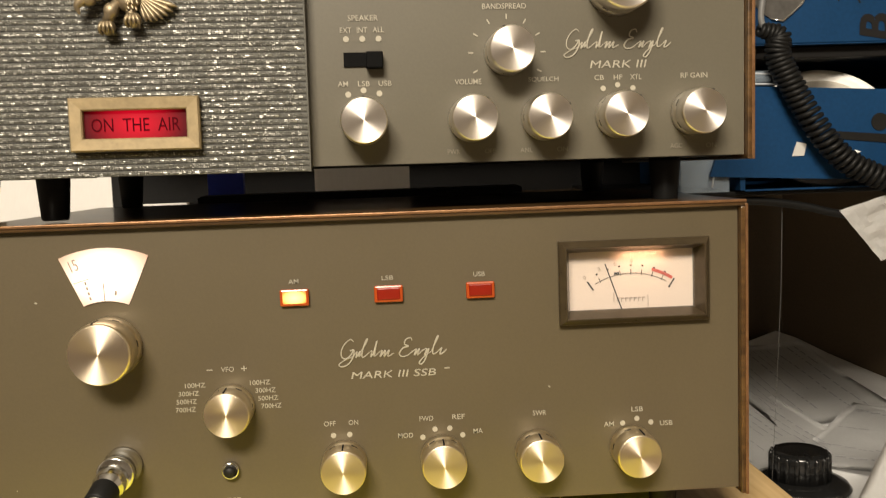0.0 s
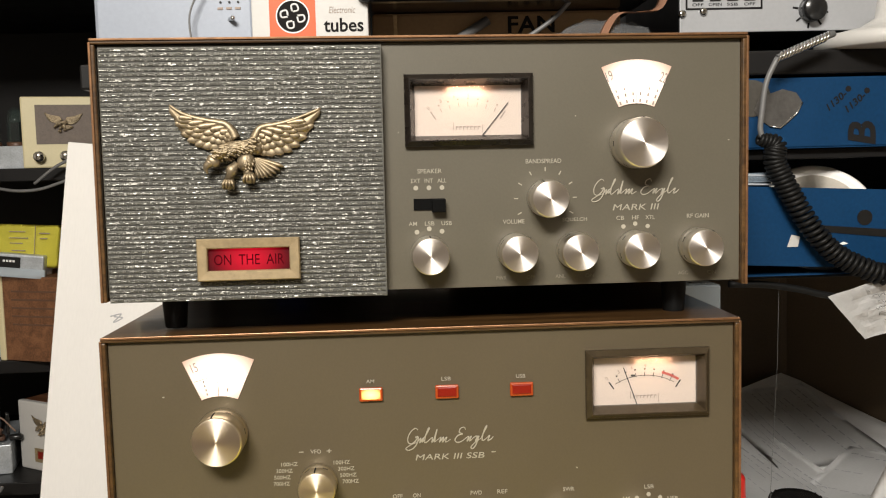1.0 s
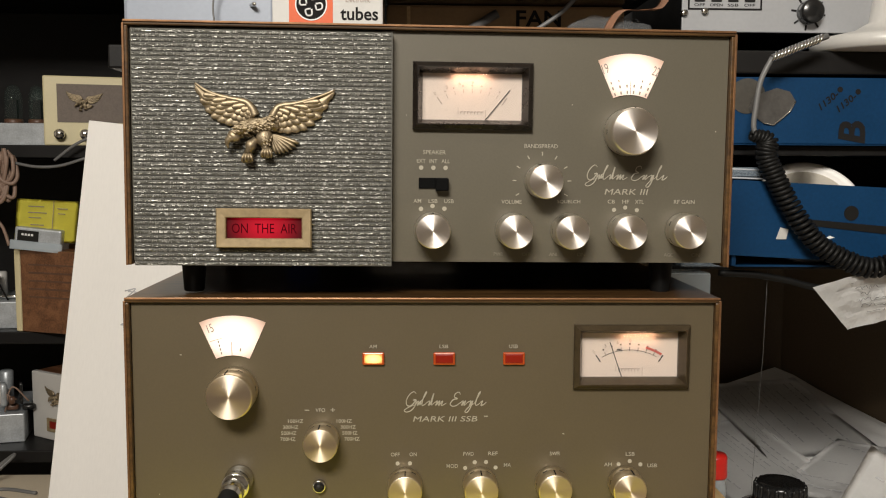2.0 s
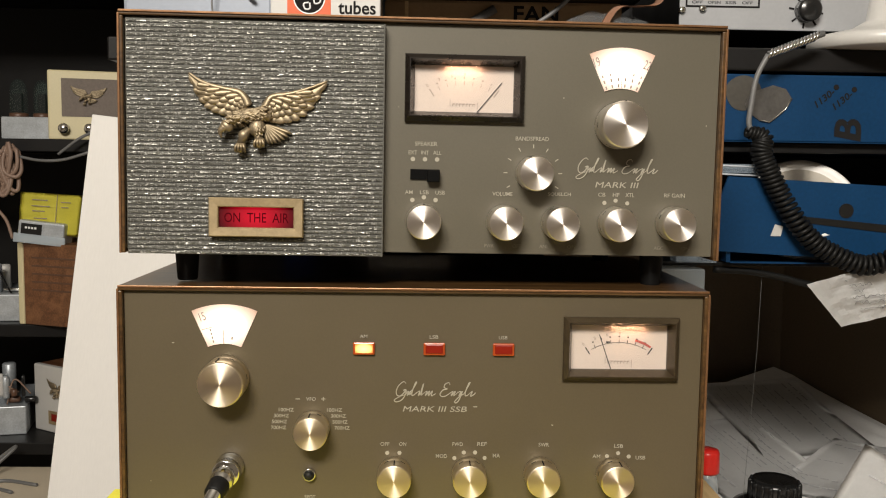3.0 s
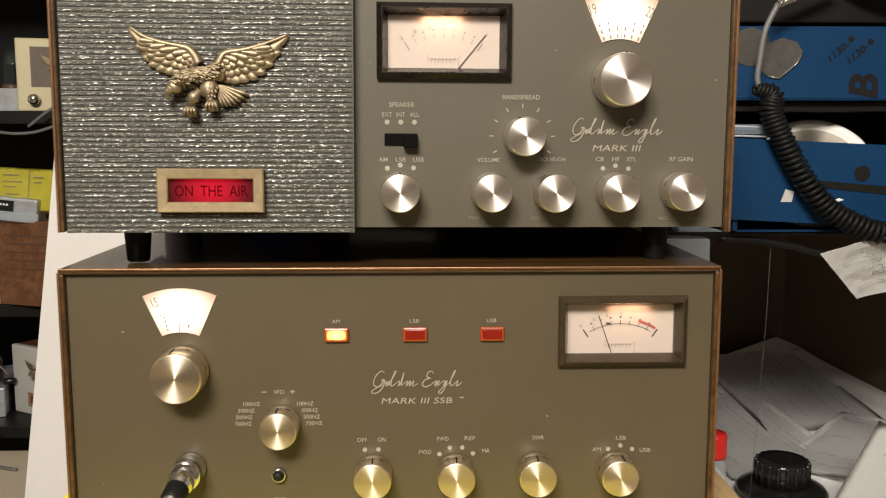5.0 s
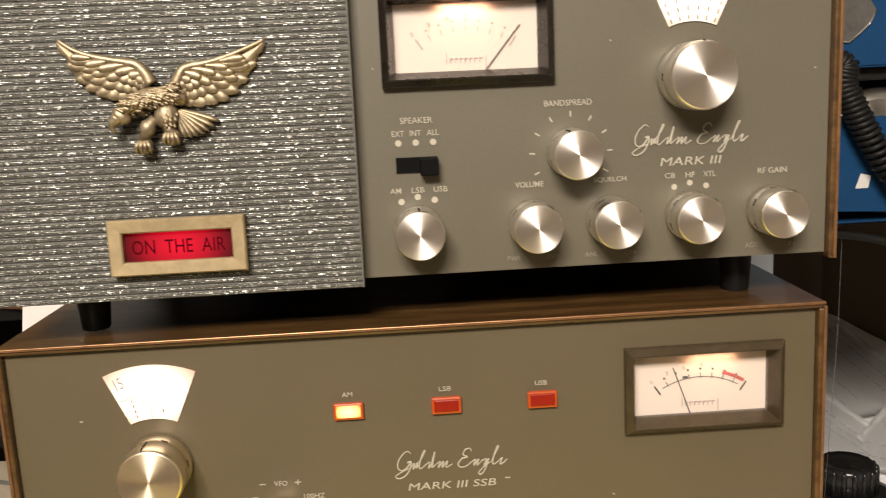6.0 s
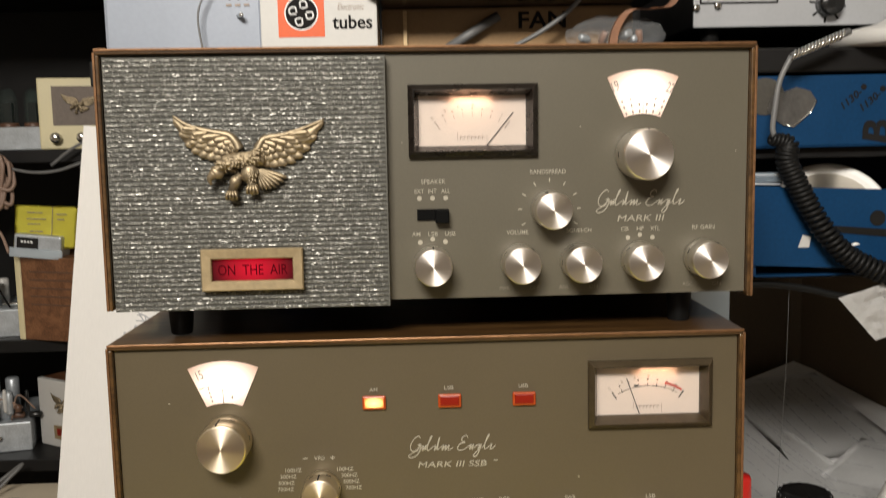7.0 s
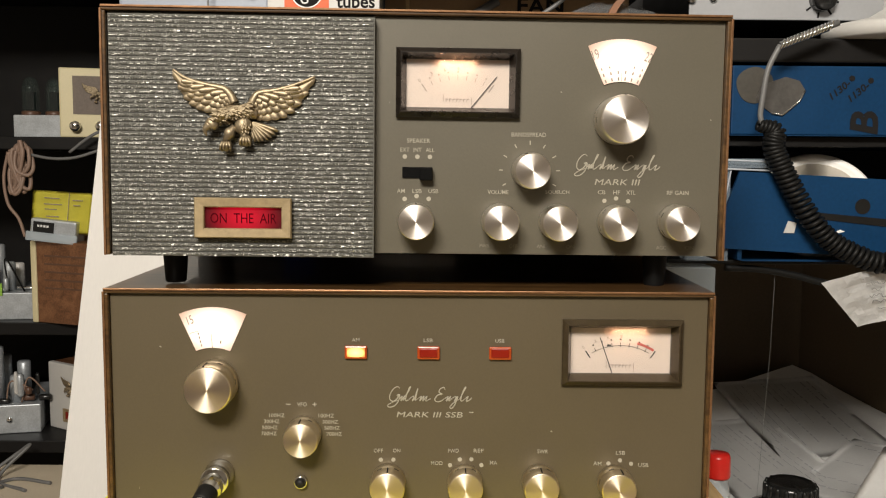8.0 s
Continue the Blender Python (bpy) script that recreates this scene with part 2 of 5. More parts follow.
def flourish(width, r):
    """A flowing pen mark: a large open curl and a run of low loops with two tall strokes; then a double curl, low loops, one hanging and one tall loop."""
    bm = bmesh.new()
    runs = ([(17, 24), (13, 27), (6, 22), (1, 13), (1, 5), (6, 2), (12, 6), (16, 13), (12, 12), (17, 13), (15, 3), (9, -5), (1, -8), (-3, -5), (4, 0), (16, 5)],
            [(16, 5), (21, 11), (19, 3), (25, 11), (23, 4), (28, 10)], [(25, 10), (31, 18), (35, 26), (33, 25), (28, 12), (27, 4), (30, 4), (36, 9)],
            [(36, 9), (40, 11), (38, 3), (44, 11), (42, 4), (47, 24), (42, 8), (43, 4), (48, 8)], [(48, 8), (53, 11), (50, 3), (57, 11), (55, 3), (62, 11), (60, 3), (68, 7)],
            [(92, 22), (90, 26), (84, 24), (82, 18), (87, 15), (80, 13), (75, 6), (78, 2), (85, 3), (93, 9)],
            [(91, 7), (97, 11), (94, 3), (101, 11), (98, 3), (106, 10)], [(104, 8), (110, 11), (107, 2), (113, 11), (108, -3), (103, -9), (100, -7), (106, 0), (116, 7)],
            [(116, 7), (122, 18), (126, 26), (124, 25), (119, 12), (118, 4), (121, 4), (125, 7)], [(125, 7), (130, 11), (127, 3), (132, 5), (136, 9)])
    unit = width / 139
    for run in runs:
        tube([((x - 66.5) * unit, 0, z * unit) for x, _, z in spline([(x, 0, z) for x, z in run], 6)], r, 5, bm, lambda t: 0.75 + 0.5 * math.sin(math.pi * t))
    return bm


# ---- knobs, meters, lamps of the sets ----
def knob(parent, x, z, r, depth, spun, side, turn=0.0, name="knob"):
    """A turned knob with a fluted skirt, polished rim, spun face and a pointer groove."""
    k = part(name, smooth(lathe([(r * 0.96, 0.0), (r, 0.0004), (r, depth * 0.30), (r * 0.975, depth * 0.33), (r * 0.975, depth * 0.40),
                                 (r, depth * 0.43), (r, depth * 0.86), (r * 0.985, depth * 0.93), (r * 0.94, depth)], 48)), side, parent, "",
             pose(x * MM, 0.0035, z * MM, 0, 0, 180) @ pose(0, 0, 0, 0, turn, 0))
    part("cap", lathe([(r * 0.93, 0.0), (r * 0.93, 0.0006), (r * 0.05, 0.0010), (0.00002, 0.0010)], 48), spun, k, "spun metal face", (0, depth, 0))
    part("pointer", box(-0.0004, 0.0004, depth * 0.45, depth * 0.95, r * 0.96, r + 0.0002), INK, k)
    for a in range(0, 360, 60):
        notch = box(-0.0016, 0.0016, depth * 0.34, depth * 0.39, r * 0.94, r * 0.99)
        part("flute", notch, CHASSIS, k, "", pose(0, 0, 0, 0, a + 30, 0))
    return k


def frame_ring(x, z, steps):
    """A rectangular frame swept through rows of (half width, half height, y)."""
    bm = bmesh.new()
    rings = [[bm.verts.new((x + sx * w, y, z + sz * h)) for sx, sz in ((-1, -1), (1, -1), (1, 1), (-1, 1))] for w, h, y in steps]
    for a, b in zip(rings, rings[1:]):
        for i in range(4):
            bm.faces.new((a[i], a[(i + 1) % 4], b[(i + 1) % 4], b[i]))
    bmesh.ops.recalc_face_normals(bm, faces=bm.faces[:])
    return bm


def meter(parent, x, z, bezel_mat, needle, red, arc):
    """A panel meter: mitred bezel, lit card, scale, needle."""
    x, z = x * MM, z * MM
    m = part("meter_bezel", frame_ring(0, 0, [(0.0384, 0.0211, 0.0045), (0.0387, 0.0214, 0.0008), (0.0383, 0.0210, -0.0002), (0.0358, 0.0185, -0.0030),
                                              (0.0352, 0.0179, -0.0030), (0.0322, 0.0149, 0.0072), (0.0326, 0.0153, 0.0110)]), bezel_mat, parent, "", (x, 0, z))
    card = part("meter_card", box(-0.0330, 0.0330, 0.0080, 0.0090, -0.0156, 0.0156), METER_FACE, m, "cream lit scale card")
    marks = bmesh.new()
    low = Vector((0.0, 0.0, -0.034))
    for i in range(9):
        a = radians(-34 + i * 68 / 8)
        d = Vector((math.sin(a), 0, math.cos(a)))
        big = i in (0, 8)
        bar = box(-0.0004 if big else -0.00018, 0.0004 if big else 0.00018, 0, 0.0002, 0.0350 if big else 0.0365, 0.0405 if big else 0.0392)
        merge(marks, bar, Matrix.Translation(low + Vector((0, 0.0077, 0))) @ pose(0, 0, 0, 0, math.degrees(a), 0))
        if i not in (0, 8):
            merge(marks, box(-0.0005, 0.0005, 0, 0.0002, 0.0408, 0.0417), Matrix.Translation(low + Vector((0, 0.0077, 0))) @ pose(0, 0, 0, 0, math.degrees(a), 0))
    if arc:
        tube([low + Vector((0.0372 * math.sin(radians(a)), 0.0078, 0.0372 * math.cos(radians(a)))) for a in range(-30, 31, 3)], 0.00018, 4, marks)
        merge(marks, box(-0.0013, 0.0013, 0.0075, 0.0078, 0.0000, 0.0011), Matrix.Translation((-0.0075, 0, 0.0028)))
    part("scale_marks", marks, INK if arc else GREY_INK, m)
    if red:
        band = bmesh.new()
        for a in range(17, 33, 2):
            merge(band, box(-0.0009, 0.0009, 0, 0.0002, 0.0394, 0.0410), Matrix.Translation(low + Vector((0, 0.0076, 0))) @ pose(0, 0, 0, 0, a, 0))
        part("red_band", band, RED_INK, m, "red overload band")
    badge = bmesh.new()
    for i in range(7):
        box(-0.0075 + i * 0.0022, -0.0060 + i * 0.0022, 0.0075, 0.0079, -0.0098, -0.0093, 0, badge)
        box(-0.0075 + i * 0.0022, -0.0071 + i * 0.0022, 0.0075, 0.0079, -0.0113, -0.0093, 0, badge)
    box(-0.0092, -0.0089, 0.0075, 0.0079, -0.0113, -0.0068, 0, badge)
    box(0.0086, 0.0089, 0.0075, 0.0079, -0.0145, -0.0085, 0, badge)
    part("maker_mark", badge, GREY_INK, m)
    for i, word in enumerate(("0", "3", "6", "9")):
        a = radians(-34 + i * 68 / 8 * 1.35)
        part("numeral", lettering(word, 0.0014, 0.0021, 0, 0), GREY_INK, m, "", pose(0.0432 * math.sin(a), 0.0077, -0.034 + 0.0432 * math.cos(a), 0, math.degrees(a), 0))
    foot, tip = needle
    part("needle", tube([(foot[0], 0.0072, foot[1]), (tip[0], 0.0072, tip[1])], 0.00028, 6), INK, m, "thin black pointer")
    part("window", box(-0.0325, 0.0325, 0.0058, 0.0063, -0.0152, 0.0152), clear_mat("meter_glass", (1, 1, 1), 0.03, 0.04), m, "clear meter window")
    return m


def fan_window(parent, x, z, marks):
    """The lit fan-shaped dial window."""
    cx, cz = 0.0, -0.040
    out = [(cx + 0.0540 * math.sin(radians(a)), cz + 0.0540 * math.cos(radians(a)) ) for a in np.linspace(-23.5, 23.5, 15)]
    inn = [(cx + 0.0278 * math.sin(radians(a)), cz + 0.0278 * math.cos(radians(a))) for a in np.linspace(23.0, -23.0, 11)]
    w = part("dial_window", slab(out + inn, -0.0006, 0.0005), DIAL, parent, "lit translucent tuning dial", (x * MM, 0.0036, z * MM))
    bm = bmesh.new()
    for a, r0, r1, wide in marks:
        merge(bm, box(-wide / 2, wide / 2, -0.0010, -0.0007, r0, r1), Matrix.Translation((cx, 0, cz)) @ pose(0, 0, 0, 0, a, 0))
    part("dial_marks", bm, GREY_INK, w)
    return w


def panel_plate(half, height, holes):
    """A front plate with rectangular openings, laid as cells round them."""
    xs = sorted({-half, half, *[v for h in holes for v in h[:2]]})
    zs = sorted({0.0015, height, *[v for h in holes for v in h[2:]]})
    bm = bmesh.new()
    for x0, x1 in zip(xs, xs[1:]):
        for z0, z1 in zip(zs, zs[1:]):
            if not any(h[0] <= (x0 + x1) / 2 <= h[1] and h[2] <= (z0 + z1) / 2 <= h[3] for h in holes):
                bm.faces.new([bm.verts.new(p) for p in ((x0, 0.004, z0), (x1, 0.004, z0), (x1, 0.004, z1), (x0, 0.004, z1))])
    bmesh.ops.remove_doubles(bm, verts=bm.verts[:], dist=1e-6)
    bmesh.ops.solidify(bm, geom=bm.faces[:], thickness=0.0018)
    bmesh.ops.recalc_face_normals(bm, faces=bm.faces[:])
    return bm


def set_case(parent, high):
    """Wrap of walnut vinyl on steel: top and two sides, with a worn front edge; dark chassis inside; four feet."""
    part("case_top", box(-0.195, 0.195, 0.0, 0.225, high - 0.0032, high, 0.0009), CASE, parent)
    for s in (-1, 1):
        part("case_side", box(min(s * 0.195, s * 0.1918), max(s * 0.195, s * 0.1918), 0.0, 0.225, -0.001, high - 0.0034, 0.0007), CASE, parent)
        part("side_edge", box(min(s * 0.1953, s * 0.1938), max(s * 0.1953, s * 0.1938), -0.0009, 0.0002, -0.001, high - 0.002, 0.0003), EDGE, parent, "worn copper-brown edge")
    part("top_edge", box(-0.1945, 0.1945, -0.0009, 0.0002, high - 0.0012, high + 0.0002, 0.0003), EDGE, parent, "worn copper-brown edge")
    part("chassis", box(-0.1912, 0.1912, 0.018, 0.220, 0.001, high - 0.0036, 0.001), CHASSIS, parent)
    for x in (-0.160, 0.160):
        for y in (0.034, 0.190):
            part("foot", smooth(lathe([(0.0060, -0.022), (0.0068, -0.021), (0.0083, -0.001), (0.0083, 0.001)], 20, "z")), RUBBER, parent, "tapered black rubber foot", (x, y, 0.0))


def speaker_cloth(x0, x1, z0, z1):
    """Ribbed woven cloth: rows of flat ribs, uneven along their length, with black weft sunk between them."""
    rng = random.Random(4)
    rows, cols = 52, 84
    bm = bmesh.new()
    pitch = (z1 - z0) / rows
    grid = []
    for r in range(rows):
        for f, d in ((0.03, 0.0), (0.08, 0.8), (0.5, 1.0), (0.86, 0.8), (0.91, 0.0)):
            line = []
            for c in range(cols + 1):
                bumpy = 0.00014 * d * (0.8 + 0.4 * rng.random())
                line.append(bm.verts.new((x0 + (x1 - x0) * c / cols, -bumpy, z0 + (r + f) * pitch + rng.uniform(-1, 1) * 0.00006)))
            grid.append(line)
    for k, (a, b) in enumerate(zip(grid, grid[1:])):
        for c in range(cols):
            face = bm.faces.new((a[c], a[c + 1], b[c + 1], b[c]))
            face.smooth = k % 5 in (1, 2)
            face.material_index = 0 if k % 5 in (1, 2) else 1
    return bm


def silver_stitches(x0, x1, z0, z1):
    """Broken silver stitches along the ribs of the cloth, set on the columns of its weave: a bold line on each rib and finer ones beside it."""
    rng = random.Random(11)
    verts, faces = [], []
    pitch, column = (z1 - z0) / 52, 0.00105
    count = int((x1 - x0) / column)
    for r in range(52):
        dense = rng.choice((0.62, 0.75, 0.85, 0.9))
        for f, tall, share, fill in ((0.17, 0.00011, 0.80, 0.5), (0.42, 0.00020, 1.10, 0.80), (0.68, 0.00011, 0.85, 0.5)):
            c = 0
            while c < count - 2:
                span = rng.choice((1, 1, 1, 2, 2))
                if rng.random() < dense * share:
                    x = x0 + (c + 0.15 + rng.uniform(-0.12, 0.12)) * column
                    long = (span - 1 + fill * rng.uniform(0.75, 1.15)) * column
                    h, y, z = tall * rng.uniform(0.7, 1.25), -0.00030, z0 + (r + f) * pitch + rng.uniform(-1, 1) * 0.00004
                    back = y + h * rng.uniform(-0.30, 0.45)
                    k = len(verts)
                    verts += [(x, 0, z - h), (x + long, 0, z - h), (x + long, 0, z + h), (x, 0, z + h),
                              (x + 0.0001, y, z - h * 0.5), (x + long - 0.0001, y, z - h * 0.5), (x + long - 0.0001, back, z + h * 0.6), (x + 0.0001, back, z + h * 0.6)]
                    faces += [(k + 4, k + 5, k + 6, k + 7), (k, k + 1, k + 5, k + 4), (k + 1, k + 2, k + 6, k + 5), (k + 2, k + 3, k + 7, k + 6), (k + 3, k, k + 4, k + 7)]
                c += span
    me = bpy.data.meshes.new("stitches")
    me.from_pydata(verts, [], faces)
    bm = bmesh.new()
    bm.from_mesh(me)
    bpy.data.meshes.remove(me)
    return bm


def blob(bm, at, size, turn=0.0):
    own = bmesh.new()
    bmesh.ops.create_uvsphere(own, u_segments=16, v_segments=10, radius=1)
    for f in own.faces:
        f.smooth = True
    merge(bm, own, Matrix.Translation(at) @ pose(0, 0, 0, 0, turn, 0) @ Matrix.Diagonal((*size, 1)))


def blade(bm, base, tip, half, lift):
    """One feather laid from base to tip: slender at its root, broad and rounded at its end, with a raised quill."""
    base, tip = Vector(base), Vector(tip)
    way = (tip - base).normalized()
    side = way.cross(Vector((0, 1, 0))).normalized()
    long = (tip - base).length
    rows = []
    for t, w in ((0.0, 0.45), (0.25, 0.75), (0.55, 1.0), (0.8, 0.92), (0.93, 0.6), (1.0, 0.12)):
        at = base + way * long * t + Vector((0, -lift * (0.25 + 0.75 * t) * (1 if t < 1 else 0.3), 0))
        rows.append([bm.verts.new(at + side * half * w * k + Vector((0, -d * lift, 0))) for k, d in ((-1, -1.2), (-0.88, -0.1), (-0.3, 0.1), (0, 0.22), (0.3, 0.1), (0.88, -0.1), (1, -1.2))])
    for a, b in zip(rows, rows[1:]):
        for i in range(6):
            bm.faces.new((a[i], b[i], b[i + 1], a[i + 1])).smooth = True


def eagle(k=1.0):
    """A cast bird with spread wings, head bent down to one side, talons and tail fan; k scales it. Origin near its body."""
    bm = bmesh.new()
    rng = random.Random(2)

    def wing(lead, trail):
        lead, trail = (spline([(x / 1000, 0, z / 1000) for x, z in line], 6) for line in (lead, trail))
        n = 24
        lead, trail = ([line[round(i / n * (len(line) - 1))] for i in range(n + 1)] for line in (lead, trail))

        def on(s, c, y):
            f = max(0.0, min(1.0, s)) * n
            i = min(n - 1, int(f))
            a, b = lead[i].lerp(lead[i + 1], f - i), trail[i].lerp(trail[i + 1], f - i)
            return a.lerp(b, c) + Vector((0, y, 0))

        rows = [[bm.verts.new(on(i / n, c / 6 * 0.90, -0.0022 * math.sin(math.pi * (0.1 + 0.8 * c / 6)))) for i in range(n + 1)] for c in range(7)]
        for a, b in zip(rows, rows[1:]):
            for i in range(n):
                bm.faces.new((a[i], a[i + 1], b[i + 1], b[i])).smooth = True
        tube([p + Vector((0, -0.0022, 0)) for p in lead], 0.0021, 8, bm, lambda t: 1.45 - 1.15 * t)
        for count, tip_c, root_c, back, half, y in ((9, 1.0, 0.42, 0.30, 0.0034, -0.0010), (8, 0.74, 0.26, 0.24, 0.0031, -0.0019), (8, 0.52, 0.14, 0.19, 0.0026, -0.0027), (7, 0.33, 0.06, 0.15, 0.0022, -0.0033)):
            for i in range(count):
                s = 0.10 + (0.90 if tip_c == 1.0 else 0.74) * i / (count - 1)
                blade(bm, on(s - back, root_c, y), on(s, tip_c, y), half * (1.05 - 0.35 * s), 0.0009)

    wing([(-1, 7.8), (-3.6, 13.2), (-8.4, 16.8), (-20.4, 19.2), (-31.2, 22.8), (-38.6, 27.8)], [(-6.6, 5.0), (-12, 3.2), (-19.2, 2.6), (-27, 5.4), (-33.6, 12.2), (-38.8, 25.5)])
    wing([(8.4, 4.8), (11.4, 10.8), (14.4, 14.2), (24, 15.8), (36, 19.4), (49, 24.6)], [(9.6, -1.2), (16.8, -0.6), (25.2, -1.4), (33.6, 1.2), (41.5, 9.5), (48.6, 23.2)])
    # back, neck and head in one long hunched form, then thigh
    tube(spline([(0.0130, -0.0026, 0.0005), (0.0060, -0.0044, 0.0022), (-0.0020, -0.0056, 0.0022), (-0.0090, -0.0064, -0.0004), (-0.0140, -0.0066, -0.0044), (-0.0165, -0.0064, -0.0086)], 5), 0.0036, 12, bm,
         lambda t: 0.70 + 0.55 * math.sin(math.pi * min(1, t * 1.15) ** 0.8) - 0.25 * t)
    tube(spline([(-0.0155, -0.0070, -0.0058), (-0.0180, -0.0074, -0.0090), (-0.0172, -0.0070, -0.0126)], 5), 0.0024, 8, bm, lambda t: 1.2 - 0.95 * t)
    blob(bm, (-0.0138, -0.0062, -0.0052), (0.0044, 0.0036, 0.0034), 35)
    blob(bm, (0.0048, -0.0050, -0.0060), (0.0052, 0.0040, 0.0058), 25)
    for i in range(7):
        a = radians(108 + i * 9)
        root, reach = Vector((0.0078, -0.0022 - 0.0002 * i, -0.0030)), 0.0195 - 0.0010 * i
        blade(bm, root, root + Vector((math.sin(a), 0, math.cos(a))) * reach, 0.00140, 0.0017)
    # two feet: a knuckled leg with curled toes
    for cx, cz, toes in ((-0.0036, -0.0108, 0), (-0.0056, -0.0184, 4), (0.0064, -0.0152, 4)):
        blob(bm, (cx, -0.0046, cz), (0.0036, 0.0034, 0.0038), 20)
        for t in range(toes):
            dx = (t - 1.5) * 0.0023
            tube(spline([(cx + dx * 0.5, -0.0070, cz + 0.0018), (cx + dx * 0.8, -0.0084, cz - 0.0002), (cx + dx * 0.9, -0.0074, cz - 0.0022), (cx + dx * 0.7, -0.0046, cz - 0.0034)], 4), 0.0011, 7, bm, lambda u: 1.1 - 0.7 * u)
    tube([(0.0, -0.0045, -0.0070), (-0.0040, -0.0050, -0.0108), (-0.0055, -0.0048, -0.0160)], 0.0026, 8, bm)
    tube([(0.0050, -0.0045, -0.0090), (0.0060, -0.0048, -0.0150)], 0.0026, 8, bm)
    # small feathers over back, neck and thigh, all lying tailward
    for i in range(170):
        t = rng.random()
        at = Vector((-0.0150, -0.0104, -0.0040)).lerp(Vector((0.0085, -0.0086, 0.0020)), t) + Vector((0, 0, 0.0022 + rng.uniform(-1, 1) * 0.0042))
        at.y += 0.0040 * ((at.z - (0.0002 + 0.004 * t)) / 0.0044) ** 2
        a = radians(100 + rng.uniform(-18, 28))
        blade(bm, at, at + Vector((math.sin(a), 0, math.cos(a))) * 0.0036, 0.0008, 0.0008)
    for i in range(26):
        a, r = rng.uniform(0, 6.28), math.sqrt(rng.random())
        at = Vector((0.0048 + 0.0042 * r * math.cos(a), -0.0052 - 0.0036 * (1 - r * r) ** 0.5, -0.0050 + 0.0046 * r * math.sin(a)))
        blade(bm, at, at + Vector((0.0012, 0, -0.0028)), 0.0008, 0.0005)
    for v in bm.verts:
        v.co *= k
    return bm


# ---- the two sets ----
HIGH = 0.1522


def receiver():
    """The upper set: speaker cloth with a bird emblem and an on-air window; meter, dial and seven knobs on an olive plate."""
    s = thing("receiver", pose(0.0050, -0.0020, 0.9624, -0.19, 0.31, 1.54), "olive and walnut tube receiver with silver cloth and brass eagle", "radio")
    set_case(s, HIGH)
    part("front_panel", panel_plate(0.1915, HIGH - 0.0035, [(-0.0130, 0.0620, 0.0880, 0.1290)]), PANEL, s, "olive painted front plate")
    backing = part("speaker_board", box(-0.1885, -0.0275, -0.0045, 0.0036, -0.0005, 0.1465, 0.0005), CHASSIS, s)
    part("speaker_cloth", speaker_cloth(-0.1885, -0.0272, -0.0008, 0.1468), CLOTH, backing, "woven silver and black speaker cloth", (0, -0.0047, 0)).data.materials.append(WEFT)
    tagged(part("silver_stitches", silver_stitches(-0.1882, -0.0276, -0.0006, 0.1466), THREAD, backing, "broken silver stitches", (0, -0.0050, 0)), kind="stuff")
    part("cloth_edge", box(-0.0279, -0.0270, -0.0054, 0.003, -0.0008, 0.1468, 0.0002), CLOTH, backing)
    part("bird_emblem", eagle(0.985), BRASS, s, "cast antique brass eagle emblem", (-0.1112, -0.0056, 0.0858))
    # on-air window
    w = part("on_air_frame", frame_ring(0, 0, [(0.0293, 0.0120, 0.002), (0.0297, 0.0124, -0.0040), (0.0290, 0.0117, -0.0050), (0.0242, 0.0071, -0.0046), (0.0236, 0.0065, -0.0040), (0.0234, 0.0064, 0.0005)]),
             BRASS_FRAME, s, "dull gold bevelled frame", (-0.1072, -0.0060, 0.0235))
    part("red_lens", box(-0.0236, 0.0236, -0.0016, -0.0006, -0.0066, 0.0066), AIR_LENS, w, "lit red window", (0, 0, 0))
    part("lettering", lettering("ON  THE  AIR", 0.0405, 0.0062, 0, 0.0), AIR_INK, w, "", (0, -0.0019, -0.0002))
    meter(s, 24.5, 108.5, BEZEL, ((0.0085, -0.0150), (0.0245, 0.0045)), False, False)
    fan_window(s, 127.0, 123.2, [(0, 0.028, 0.037, 0.0003)] + [(a, 0.0285, 0.0305, 0.0009) for a in range(-20, 21, 8)] + [(a, 0.0325, 0.0345, 0.0009) for a in range(-20, 21, 8)]
               + [(a, 0.0365, 0.0380, 0.0007) for a in (-20, -12, 12, 20)])
    legend("19", 110.1, 127.4, 4.0, 6.2, s, GREY_INK, bold=-0.005, y=0.0026, turn=-20)
    legend("22", 143.5, 126.2, 4.4, 6.0, s, GREY_INK, bold=-0.005, y=0.0026, turn=20)
    knob(s, 125.6, 86.7, 0.0152, 0.021, SPUN, ALUM, name="tuning_knob")
    for x, z, t in ((70.5, 54.6, 20), (-1.0, 22.4, 0), (51.8, 22.5, -35), (88.2, 22.4, -60), (125.6, 22.6, -40), (164.3, 23.2, -25)):
        knob(s, x, z, 0.0113, 0.0175, SPUN, ALUM, t)
    legend("SPEAKER", 0.2, 72.5, 14.6, 2.7, s, PRINT)
    for word, x, w_ in (("EXT", -8.3, 5.6), ("INT", -0.4, 5.0), ("ALL", 7.5, 5.4)):
        legend(word, x, 66.8, w_, 2.5, s, PRINT)
        dot(x + 0.0, 62.5, 1.45, s)
    sw = part("slide_switch", box(-0.0098, 0.0090, 0.0030, 0.0042, 0.0492, 0.0560), SLOT, s, "black slide switch")
    part("slider", box(0.0010, 0.0092, -0.0030, 0.0035, 0.0478, 0.0558, 0.0006), SLOT, sw)
